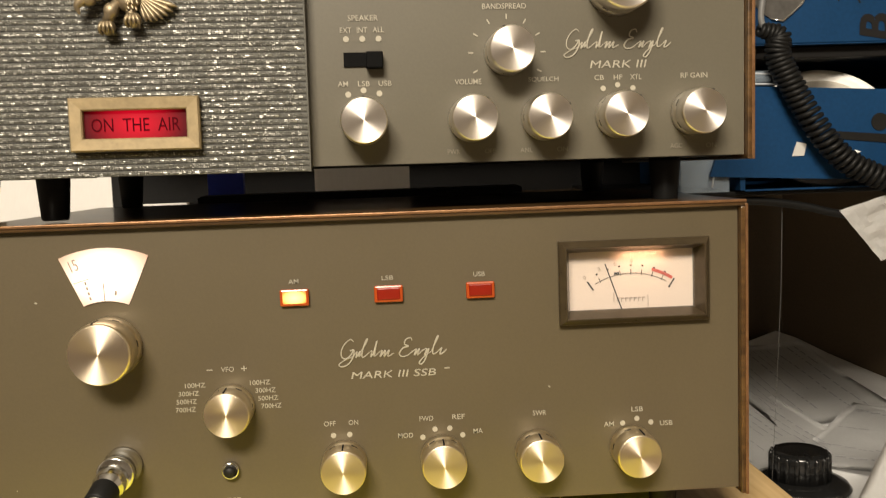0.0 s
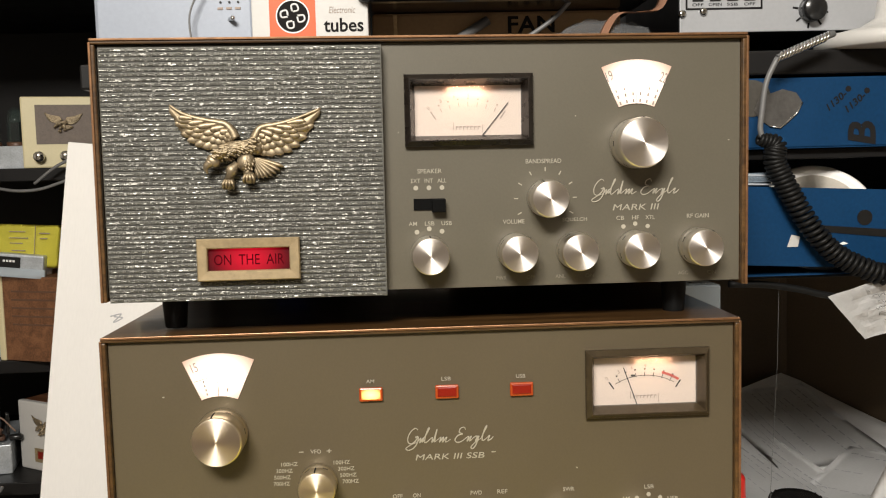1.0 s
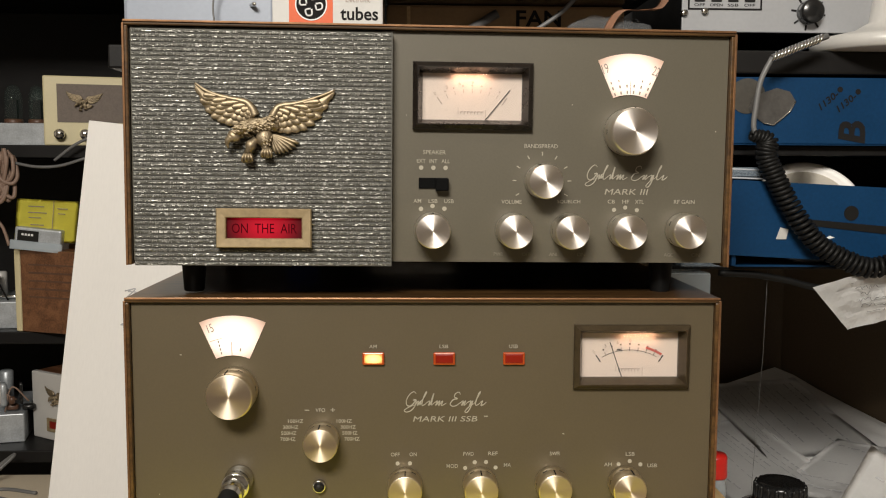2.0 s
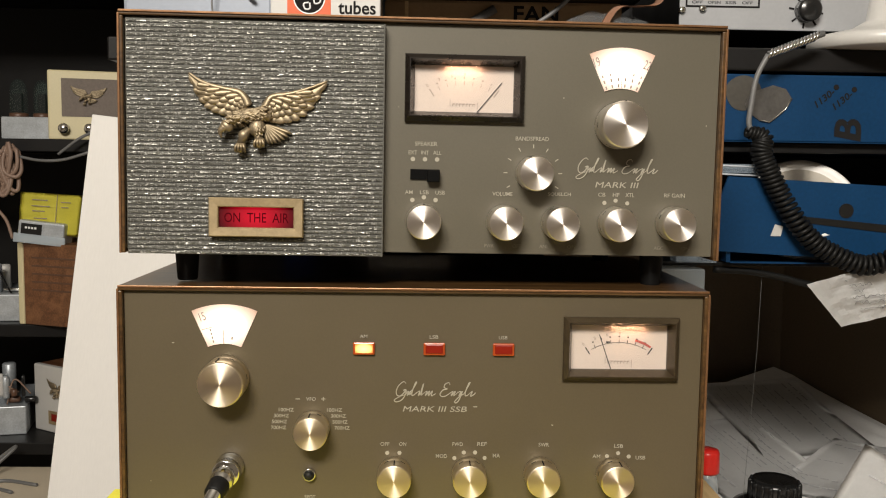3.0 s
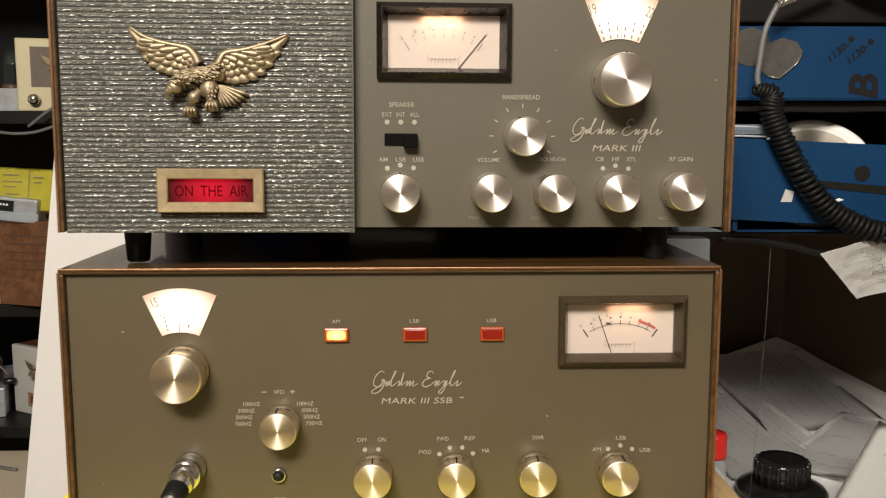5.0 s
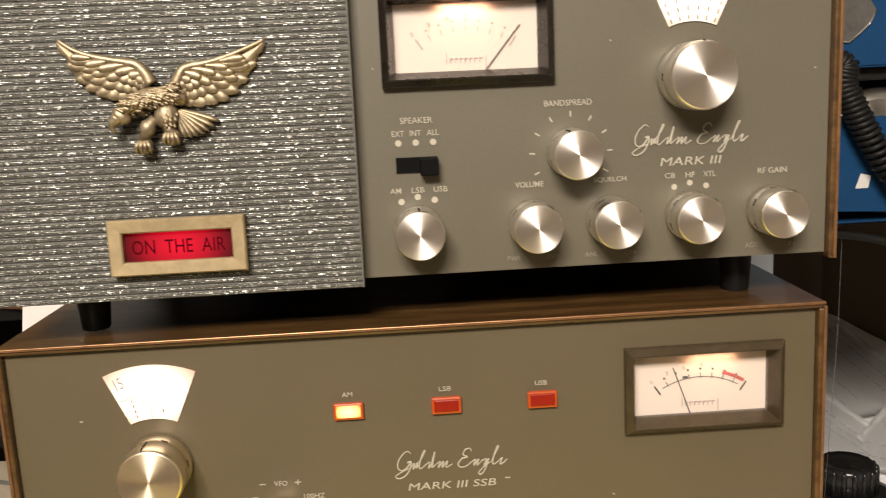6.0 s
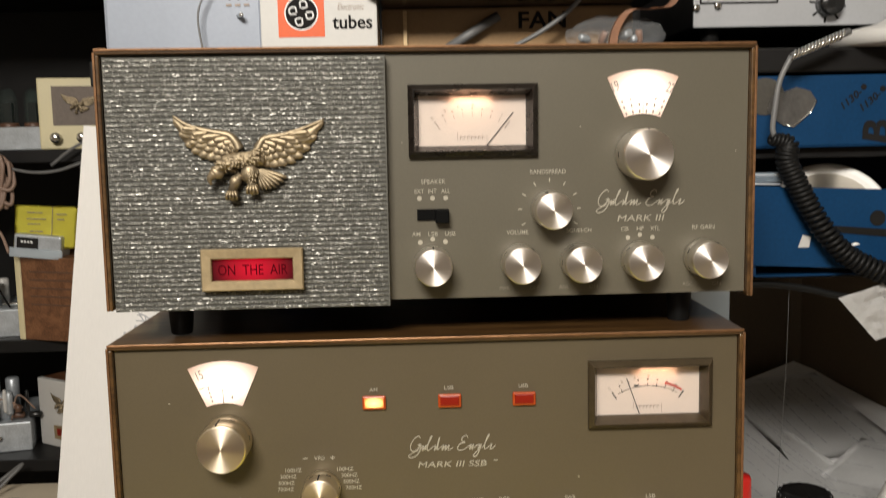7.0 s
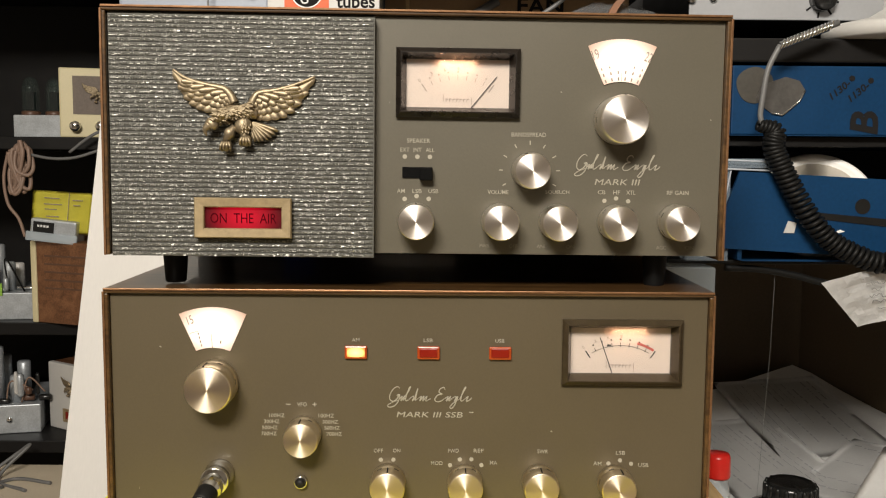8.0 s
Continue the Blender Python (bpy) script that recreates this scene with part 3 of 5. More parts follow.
    for word, x, w_, dx, dz in (("AM", -10.6, 5.0, -8.2, 35.9), ("LSB", -0.4, 5.8, -0.7, 37.8), ("USB", 9.9, 6.3, 7.0, 36.1)):
        legend(word, x, 41.0, w_, 2.5, s, PRINT)
        dot(dx, dz, 1.45, s)
    legend("BANDSPREAD", 69.5, 77.2, 21.8, 2.7, s, PRINT)
    for a in (-118, -88, -59, -30, 0, 30, 59, 88, 118):
        part("tick", box(-0.0003, 0.0003, 0.0, 0.0004, 0.0168, 0.0193), PRINT, s, "", pose(0.0705, 0.0036, 0.0542, 0, a, 0))
    legend("VOLUME", 50.8, 40.9, 13.2, 2.6, s, PRINT)
    legend("SQUELCH", 88.4, 41.2, 15.2, 2.6, s, PRINT)
    for word, x, w_, dx, dz in (("CB", 116.6, 4.8, 118.6, 36.2), ("HF", 126.2, 4.4, 126.0, 37.8), ("XTL", 135.3, 5.8, 133.8, 36.1)):
        legend(word, x, 41.6, w_, 2.5, s, PRINT)
        dot(dx, dz, 1.35, s)
    legend("RF GAIN", 165.3, 41.8, 13.8, 2.6, s, PRINT)
    # Legends below the knobs, printed dim to stand for the knobs' shadow.
    for x, first, second in ((51.8, "PWR", "OFF"), (88.2, "ANL", "ON"), (164.9, "AGC", "ON")):
        legend(first, x - 9.0, 6.7, 6.2, 2.3, s, SHADED_PRINT, name="shaded_legend")
        legend(second, x + 9.2, 6.7, 5.4, 2.3, s, SHADED_PRINT, name="shaded_legend")
    part("script_badge", flourish(0.0545, 0.00033), PRINT, s, "cream flowing script mark", (0.1262, 0.0037, 0.0548))
    legend("MARK III", 126.5, 48.1, 29.0, 3.7, s, PRINT, bold=0.0, slant=0.16)
    chips(s, ((89.4, 104.0, 0.4, 1.2), (184.6, 88.0, 0.5, 1.0), (-18.0, 96.0, 0.3, 1.5)))
    return s


def chips(s, places):
    """Small paint chips on the plate: place in millimetres, size, stretch."""
    for i, (x, z, r, long) in enumerate(places):
        part("paint_chip", lathe([(r * MM, 0), (r * 0.8 * MM, 0.0002)], 7), PRINT, s, "", pose(x * MM, 0.0037, z * MM, 0, 25 * i, 0) @ Matrix.Diagonal((long, 1, 0.8, 1)))


def transmitter():
    """The lower set: dial, indicator lamps, meter, six knobs, microphone socket with its plug."""
    s = thing("transmitter", pose(0, 0, 0.7880), "olive and walnut tube transmitter with lit dial and champagne knobs", "radio")
    set_case(s, HIGH)
    part("front_panel", panel_plate(0.1915, HIGH - 0.0035, [(0.0992, 0.1748, 0.0925, 0.1335)]), PANEL_LOW, s, "olive painted front plate")
    D = -7.0
    meter(s, 137.0, 119.9 + D, BEZEL_OLIVE, ((-0.0052, -0.0150), (-0.0135, 0.0085)), True, True)
    fan_window(s, -126.0, 132.9 + D, [(-16, 0.0395, 0.0398, 0.008), (-1, 0.028, 0.037, 0.0004), (9, 0.031, 0.033, 0.0009)] + [(-14, 0.0295 + 0.0026 * i, 0.0310 + 0.0026 * i, 0.0008) for i in range(4)])
    legend("15", -140.4, 138.7 + D, 3.8, 5.6, s, GREY_INK, bold=-0.005, y=0.0026, turn=-20)
    knob(s, -125.0, 97.8 + D, 0.0152, 0.021, SPUN_WARM, ALUM_WARM, 10, "tuning_knob")
    for x, z, t in ((-67.8, 64.7, 5), (-13.0, 33.2, 0), (36.9, 33.3, 0), (85.4, 33.6, 0), (134.6, 33.4, -12)):
        knob(s, x, z + D, 0.0113, 0.0175, SPUN_WARM, ALUM_WARM, t)
    for x, lit, name, label in ((-34.1, True, "AM", "lit amber indicator"), (12.6, False, "LSB", "unlit red indicator"), (58.7, False, "USB", "unlit red indicator")):
        lens = part("indicator", box(-0.0072, 0.0072, -0.0022, 0.0005, -0.0042, 0.0042, 0.0008), LAMP_RIM, s, label, (x * MM, 0.0036, (118.5 + D) * MM))
        part("lens", box(-0.0058, 0.0058, -0.0027, -0.0004, -0.0029, 0.0031, 0.0005), LAMP_ON if lit else LAMP_OFF, lens)
        legend(name, x - 0.3, 126.4 + D, 5.0 if name == "AM" else 5.8, 2.3, s, PRINT)
    part("script_badge", flourish(0.0545, 0.00033), PRINT, s, "cream flowing script mark", (0.0135, 0.0037, 0.0783))
    legend("MARK III SSB", 13.5, 77.5 + D, 42.8, 3.6, s, PRINT, bold=0.0, slant=0.16)
    legend("-", -78.0, 83.7 + D, 3.0, 0.5, s, PRINT)
    legend("VFO", -69.2, 83.7 + D, 6.4, 2.5, s, PRINT)
    legend("+", -61.0, 83.8 + D, 3.0, 2.6, s, PRINT)
    for i, word in enumerate(("100HZ", "300HZ", "500HZ", "700HZ")):
        z = 76.3 - i * 4.05 + D
        legend(word, (-85.6, -88.9, -90.2, -90.8)[i], z, 10.0, 2.4, s, PRINT)
        legend(word, (-53.5, -50.9, -49.8, -48.4)[i], z, 10.0, 2.4, s, PRINT)
    legend("SPOT", -69.8, 16.4 + D, 7.2, 2.6, s, PRINT)
    for word, x, z, w_ in (("OFF", -19.7, 53.3, 6), ("ON", -7.8, 53.4, 4.8), ("MOD", 18.4, 45.2, 7.6), ("FWD", 29.2, 53.5, 7), ("REF", 45.6, 53.7, 6.4), ("MA", 55.4, 45.7, 4.8),
                           ("SWR", 87.3, 53.5, 7), ("AM", 123.2, 45.7, 5.2), ("LSB", 138.1, 52.9, 6), ("USB", 153.2, 44.9, 6.6)):
        legend(word, x, z + D, w_, 2.5, s, PRINT)
    for x, z in ((-18.1, 47.1), (-9.9, 47.2), (27.1, 43.8), (33.4, 47.7), (41.0, 47.8), (47.5, 44.0), (130.4, 45.8), (137.9, 47.9), (145.2, 45.6)):
        dot(x, z + D, 1.35, s)
    # push button
    b = part("spot_button", smooth(lathe([(0.0044, 0), (0.0044, -0.003), (0.0036, -0.0036), (0.0031, -0.003)], 20)), CHROME, s, "", (-0.0702, 0.004, (32.3 + D) * MM))
    part("button_cap", smooth(lathe([(0.0030, 0), (0.0030, -0.0050), (0.0018, -0.0062)], 16)), CHASSIS, b)
    # socket, plug and lead
    socket = part("microphone_socket", smooth(lathe([(0.0095, 0.001), (0.0095, -0.004), (0.0085, -0.0050), (0.0085, -0.012), (0.0090, -0.0125), (0.0090, -0.016), (0.0080, -0.0165)], 28)), CHROME, s,
                  "threaded chrome socket", (-0.1230, 0.004, (37.5 + D) * MM))
    plug = part("plug", smooth(lathe([(0.0070, 0.0), (0.0076, -0.001), (0.0076, -0.008), (0.0062, -0.0095), (0.0059, -0.020), (0.0048, -0.021), (0.0046, -0.031), (0.0038, -0.032)], 28)), CHROME, s,
                "chrome screw plug", pose(-0.1235, -0.0105, (36.5 + D) * MM, 19, 0, -10))
    part("sleeve", smooth(lathe([(0.0066, -0.0095), (0.0068, -0.0105), (0.0064, -0.0200), (0.0058, -0.0208)], 24)), RUBBER, plug, "black ribbed sleeve")
    part("cable_boot", smooth(lathe([(0.0046, -0.030), (0.0044, -0.046), (0.0036, -0.060)], 20)), RUBBER, plug, "black rubber boot")
    chips(s, ((-160.0, 114.0, 0.5, 1.6), (92.7, 60.0, 0.5, 1.5), (-176.0, 20.0, 0.3, 1.0)))
    legend("-", 40.6, 72.2, 2.6, 0.6, s, PRINT, name="worn_dash")
    return s


receiver()
transmitter()
for name, at, watts in (("receiver_meter_bulb", (0.0290, 0.0030, 0.9622 + 0.1228), 0.0050), ("transmitter_meter_bulb", (0.1420, 0.0042, 0.788 + 0.1272), 0.0032)):
    area_lamp(name, at, (at[0], at[1] + 0.0016, at[2] - 0.01), 0.022, 0.002, watts, (1.0, 0.56, 0.34))


# ---- room ----
WALL = mat("dim_wall_paint", (0.55, 0.50, 0.44), 0.8, spread=0.15, scale=3, bump=0.1)
CEIL = mat("ceiling_paint", (0.60, 0.57, 0.52), 0.9, spread=0.08, scale=3)
FLOOR = mat("worn_floor", (0.16, 0.13, 0.10), 0.6, spread=0.3, scale=6, bump=0.1)
BLACK = mat("black_shelf_paint", (0.007, 0.0065, 0.0065), 0.5, spread=0.3, scale=20, spec=0.25)
DESK = wood_mat("pale_desk_top", (0.40, 0.31, 0.20), (0.52, 0.42, 0.29), 0.5, 25, "x")
PLY = wood_mat("pale_plywood", (0.42, 0.27, 0.12), (0.60, 0.43, 0.22), 0.5, 30, "y")
BEIGE = mat("beige_laminate", (0.60, 0.52, 0.40), 0.5, spread=0.12, scale=8)
WHITE = mat("white_painted_board", (0.90, 0.88, 0.85), 0.55, spread=0.04, scale=8, bump=0.05, stretch=(1, 1, 0.2))
YELLOW = mat("yellow_paper", (0.90, 0.82, 0.09), 0.6, spread=0.05)
PAPER = mat("white_paper", (0.76, 0.76, 0.76), 0.7, spread=0.05, scale=15)
BLUE = mat("blue_card", (0.003, 0.034, 0.098), 0.5, spread=0.2, scale=18, bump=0.04, spec=0.2)
TAPE_DARK = mat("dull_grey_tape", (0.055, 0.050, 0.042), 0.5, 0.0, 0.25, 60, 0.1)
TAPE = mat("grey_duct_tape", (0.10, 0.095, 0.09), 0.35, 0.3, 0.25, 60, 0.1)
BROWN = mat("brown_card", (0.086, 0.060, 0.034), 0.6, spread=0.2, scale=10, bump=0.05)
CARTON = mat("kraft_carton", (0.28, 0.175, 0.085), 0.75, spread=0.12, scale=25, bump=0.05)
SILVER = mat("silver_panel", (0.42, 0.43, 0.45), 0.35, 0.25, 0.05, 15)
GREY = mat("pale_grey_cabinet", (0.28, 0.31, 0.37), 0.4, 0.1, 0.06, 12)
ORANGE = mat("orange_print", (0.62, 0.090, 0.012), 0.5, spread=0.06)
CREAM = mat("cream_enamel", (0.62, 0.55, 0.34), 0.45, spread=0.06, scale=15)
TAUPE = mat("taupe_cloth", (0.16, 0.13, 0.11), 0.7, spread=0.2, scale=90, bump=0.2)
BLACKP = mat("black_plastic", (0.012, 0.012, 0.012), 0.22, spread=0.2)
WALNUT = wood_mat("walnut_side", (0.09, 0.035, 0.014), (0.20, 0.09, 0.04), 0.4, 35, "x")
METAL = mat("dull_steel_chassis", (0.48, 0.51, 0.54), 0.42, 0.5, 0.25, 50)
IVORY = mat("ivory_plastic", (0.52, 0.51, 0.49), 0.35, spread=0.04)
RED = mat("red_plastic", (0.62, 0.02, 0.015), 0.3, spread=0.06)
LEATHER = mat("brown_leather", (0.22, 0.10, 0.05), 0.5, spread=0.2, scale=80)
WIRE_GREY = mat("grey_wire", (0.14, 0.14, 0.14), 0.45)
WIRE_TAN = mat("tan_wire", (0.24, 0.16, 0.12), 0.55)
TUBE_BASE = mat("brown_tube_base", (0.10, 0.05, 0.03), 0.4)


def setting(name, bm, material, label, category):
    return tagged(part(name, bm, material), label, category, kind="structure")


setting("floor", box(-2.4, 2.4, -2.6, 2.9, -0.10, 0.0), FLOOR, "worn brown workshop floor", "floor")
setting("ceiling", box(-2.4, 2.4, -2.6, 2.9, 2.42, 2.52), CEIL, "plain off-white ceiling", "ceiling")
setting("wall_north", box(-2.4, 2.4, 2.8, 2.9, 0.0, 2.42), WALL, "dim painted back wall", "wall")
setting("wall_south", box(-2.4, 2.4, -2.6, -2.5, 0.0, 2.42), WALL, "dim painted wall behind", "wall")
setting("wall_west", box(-2.4, -2.3, -2.5, 2.8, 0.0, 2.42), WALL, "dim painted side wall", "wall")
setting("wall_east", box(2.3, 2.4, -2.5, 2.8, 0.0, 2.42), WALL, "dim painted side wall", "wall")

desk = thing("desk", pose(0, 0, 0), "pale wooden workbench covered with papers", "desk")
part("desk_top", box(-0.235, 1.10, -0.42, 1.05, 0.590, 0.620, 0.003), DESK, desk)
for x in (-0.20, 1.04):
    for y in (-0.36, 0.99):
        part("leg", box(x - 0.03, x + 0.03, y - 0.03, y + 0.03, 0.0, 0.590, 0.003), DESK, desk)

stand = thing("plank_stand", pose(0, 0, 0), "pale plywood stand lifting the radios off the desk", "stand")
part("plank", box(-0.222, 0.240, -0.06, 0.30, 0.7485, 0.7660, 0.002), PLY, stand)
for x in (-0.19, 0.19):
    part("riser", box(x - 0.012, x + 0.012, -0.04, 0.28, 0.620, 0.7485, 0.001), PLY, stand)
pad = part("yellow_sheet", box(-0.232, 0.16, -0.10, 0.098, 0.7664, 0.7672), YELLOW)
tagged(pad, "bright yellow paper sheet under the lower radio", "paper")

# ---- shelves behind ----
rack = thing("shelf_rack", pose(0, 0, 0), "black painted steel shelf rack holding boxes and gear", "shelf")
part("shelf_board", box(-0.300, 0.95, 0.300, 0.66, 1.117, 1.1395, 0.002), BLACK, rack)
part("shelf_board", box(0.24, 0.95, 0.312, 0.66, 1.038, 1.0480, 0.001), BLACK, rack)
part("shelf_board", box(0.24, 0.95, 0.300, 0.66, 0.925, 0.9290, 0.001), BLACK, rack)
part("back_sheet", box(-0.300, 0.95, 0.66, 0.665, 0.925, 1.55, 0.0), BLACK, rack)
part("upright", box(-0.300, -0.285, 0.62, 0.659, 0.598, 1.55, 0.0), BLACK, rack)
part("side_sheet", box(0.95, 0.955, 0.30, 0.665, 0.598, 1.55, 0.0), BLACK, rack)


def carton(name, x0, x1, y0, y1, z0, z1, material, label, category, turn=0.0):
    """A closed box with a lid seam, standing at its base."""
    t = thing(name, pose((x0 + x1) / 2, (y0 + y1) / 2, z0, 0, 0, turn), label, category)
    w, d, h = (x1 - x0) / 2, (y1 - y0) / 2, z1 - z0
    part("body", box(-w, w, -d, d, 0, h, min(w, d, h) * 0.03), material, t)
    part("flap", box(-w * 0.985, w * 0.985, -d * 0.985, -0.0008, h, h + 0.0010), material, t)
    part("flap", box(-w * 0.985, w * 0.985, 0.0008, d * 0.985, h, h + 0.0010), material, t)
    return t


# pale grey cabinet with small labels
cab = thing("grey_cabinet", pose(-0.225, 0.36, 1.1395, 0, 0, -1.5), "pale grey metal instrument cabinet with small printed labels", "cabinet")
part("shell", box(-0.060, 0.085, -0.055, 0.20, 0.0, 0.20, 0.004), GREY, cab)
plate = part("label_plate", box(-0.012, 0.028, -0.0562, -0.0548, 0.062, 0.090), TAPE, cab, "dull metal rating plate")
for i in range(3):
    part("text_bar", box(-0.008, 0.022 - i * 0.004, -0.0568, -0.0560, 0.066 + i * 0.006, 0.0680 + i * 0.006), CHASSIS, plate)
for i in range(3):
    part("text_bar", box(0.052 + i * 0.008, 0.057 + i * 0.008, -0.0558, -0.0548, 0.047, 0.049), GREY_INK, cab)
    part("screw_hole", lathe([(0.0011, 0), (0.0011, -0.0008)], 10), CHASSIS, cab, "", (0.055 + i * 0.008, -0.055, 0.0535))
part("toggle", smooth(lathe([(0.0022, 0), (0.0022, -0.010), (0.0014, -0.012)], 12)), CHROME, cab, "", pose(0.063, -0.055, 0.038, 0, 0, 25))
lead = part("hanging_wire", tube(spline([(-0.176, 0.294, 1.262), (-0.182, 0.292, 1.215), (-0.197, 0.291, 1.180), (-0.194, 0.291, 1.142)], 6), 0.0010, 6), WIRE_GREY)
tagged(lead, "thin grey wire hanging over the grey cabinet", "wire")

# valve carton with an orange badge
valve = carton("valve_carton", -0.143, -0.038, 0.296, 0.36, 1.1397, 1.2035, IVORY, "white and orange card carton for radio valves", "box")
part("orange_badge", box(-0.0365, 0.0050, -0.0324, -0.0318, 0.0173, 0.0590), ORANGE, valve, "orange printed square")
disc = part("round_mark", lathe([(0.0150, 0), (0.0150, -0.0003)], 36), INK, valve, "black round mark with pale swirls", (-0.0155, -0.0324, 0.0383))
part("ring", lathe([(0.0152, 0), (0.0152, -0.0004), (0.0140, -0.0004), (0.0140, 0)], 36, closed=False), PAPER, disc)
for a in (0, 90, 180, 270):
    part("swirl", tube(spline([(0.004, -0.0004, 0.002), (0.009, -0.0004, 0.004), (0.011, -0.0004, 0.0), (0.007, -0.0004, -0.003), (0.004, -0.0004, 0.001)], 4), 0.0009, 5), PAPER, disc, "", pose(0, 0, 0, 0, a + 20, 0))
part("lettering", lettering("tubes", 0.0360, 0.0125, 0, 0.02), INK, valve, "", (0.0300, -0.0322, 0.0300))
part("script_bar", lettering("Electronic", 0.024, 0.0058, 0.25, 0), GREY_INK, valve, "", (0.0290, -0.0322, 0.0435))
strip = carton("striped_carton", -0.141, -0.041, 0.298, 0.36, 1.2047, 1.2500, ORANGE, "orange card carton with pale stripes", "box", 1.0)
for i in range(5):
    part("pale_patch", lathe([(0.006, 0), (0.006, -0.0004)], 5), PAPER, strip, "", (-0.040 + i * 0.019, -0.0313, 0.004))
part("pale_band", box(-0.0485, 0.0485, -0.0318, -0.0312, 0.016, 0.019), PAPER, strip)

# kraft carton with stencilled letters, and the dark set on it
kraft = carton("kraft_carton", -0.036, 0.205, 0.345, 0.56, 1.1397, 1.1860, CARTON, "brown kraft carton with black stencilled letters", "box")
part("lettering", lettering("FAN", 0.0455, 0.0160, 0, 0.02), INK, kraft, "black stencilled word", (0.0330, -0.1085, 0.0350))
part("edge_flap", box(-0.1000, -0.0965, -0.1130, -0.1078, 0.0005, 0.045), PLY, kraft)
tool = part("grey_tool", smooth(tube([(0.020, 0.334, 1.1445), (0.075, 0.335, 1.178)], 0.0045, 8)), WIRE_GREY)
tagged(tool, "dark grey tool handle leaning on the kraft carton", "tool")
wire = part("grey_lead", tube(spline([(0.075, 0.325, 1.142), (0.112, 0.320, 1.160), (0.140, 0.315, 1.180), (0.155, 0.300, 1.200), (0.158, 0.290, 1.215)], 6), 0.0022, 6), WIRE_GREY)
tagged(wire, "grey lead hanging from the dark set", "wire")
dark = thing("dark_set", pose(0.089, 0.430, 1.1880), "dark grey set with a pale rounded trim line", "radio")
part("shell", box(-0.138, 0.138, -0.145, 0.10, 0.0, 0.10, 0.010, segments=4), BLACKP, dark)
corner = [(-0.136, 0.10), (-0.136, 0.012), (-0.134, 0.006), (-0.128, 0.0030), (0.128, 0.0030), (0.134, 0.006), (0.136, 0.012), (0.136, 0.10)]
part("trim", tube([(x, -0.1455, z) for x, z in corner], 0.0016, 6), SILVER, dark, "pale trim line")
part("knob", smooth(lathe([(0.009, 0), (0.009, -0.006), (0.0075, -0.008)], 20)), BLACKP, dark, "", (0.020, -0.145, 0.030))
for i, x in enumerate((0.052, 0.084)):
    part("text_bar", box(x, x + 0.012, -0.1458, -0.1448, 0.0245, 0.0285), PAPER, dark)

bag = thing("parts_bag", pose(0.185, 0.330, 1.1397), "clear plastic bag of small loose metal parts", "bag")
shell_bm = bmesh.new()
bmesh.ops.create_icosphere(shell_bm, subdivisions=4, radius=1)
for v in shell_bm.verts:
    p = v.co.copy()
    v.co = (p.x * 0.048, p.y * 0.022, max(0.0, 0.016 + p.z * 0.017 + 0.006 * noise.noise(p * 3.1)))
part("film", smooth(shell_bm), clear_mat("thin_bag_film", (0.50, 0.52, 0.54), 0.10, 0.16), bag)
rng = random.Random(6)
for i in range(9):
    part("metal_bit", smooth(lathe([(0.0028, -0.006), (0.0036, -0.004), (0.0036, 0.004), (0.0020, 0.007)], 10, "x")), METAL if i % 3 else LEATHER, bag, "",
         pose(rng.uniform(-0.035, 0.035), rng.uniform(-0.010, 0.010), rng.uniform(0.006, 0.018), rng.uniform(0, 90), rng.uniform(0, 90), rng.uniform(0, 180)))
strap = part("leather_strap", bmesh.new(), LEATHER)
bm = bmesh.new()
path = spline([(0.176, 0.305, 1.141), (0.180, 0.305, 1.160), (0.192, 0.305, 1.176), (0.214, 0.308, 1.178), (0.232, 0.310, 1.182), (0.240, 0.312, 1.205), (0.238, 0.314, 1.24)], 6)
prev = None
for p in path:
    row = [bm.verts.new(p + Vector((dx, dy, 0))) for dx, dy in ((-0.0035, -0.004), (0.0035, -0.004), (0.0035, 0.004), (-0.0035, 0.004))]
    if prev:
        for i in range(4):
            bm.faces.new((prev[i], prev[(i + 1) % 4], row[(i + 1) % 4], row[i]))
    prev = row
bm.to_mesh(strap.data)
bm.free()
tagged(strap, "brown leather strap curling up from the shelf", "strap")

# silver faced amplifier
amp = thing("silver_amplifier", pose(0.5085, 0.385, 1.1465), "silver faced amplifier with slide switches and black knob", "amplifier")
part("face", box(-0.234, 0.234, -0.004, 0.0, 0.022, 0.150, 0.001), SILVER, amp)
part("body", box(-0.234, 0.234, 0.0004, 0.22, 0.022, 0.150, 0.002), BLACK, amp)
for x in (-0.21, 0.21):
    for y in (0.02, 0.19):
        part("foot", smooth(lathe([(0.009, -0.007), (0.010, 0.020), (0.010, 0.0225)], 16, "z")), RUBBER, amp, "", (x, y, 0))
part("switch_outline", frame_ring(-0.1885, 0.075, [(0.0395, 0.030, -0.0038), (0.0395, 0.030, -0.0048), (0.0378, 0.0283, -0.0048), (0.0378, 0.0283, -0.0038)]), INK, amp, "black printed outline")
for i in range(4):
    sw = part("slide_switch", box(-0.0055, 0.0055, -0.0050, -0.0036, 0.0, 0.022), CHASSIS, amp, "", (-0.2155 + i * 0.0178, 0, 0.0535))
    part("slider", box(-0.004, 0.004, -0.0085, -0.0048, 0.004 + 0.004 * (i % 2), 0.012 + 0.004 * (i % 2), 0.0006), BLACKP, sw)
    part("legend", lettering(("OFF", "OPEN", "SSB", "OFF")[i], 0.0115 if i != 1 else 0.0135, 0.0030, 0, 0.005), INK, sw, "", (0, -0.0042, -0.0034))
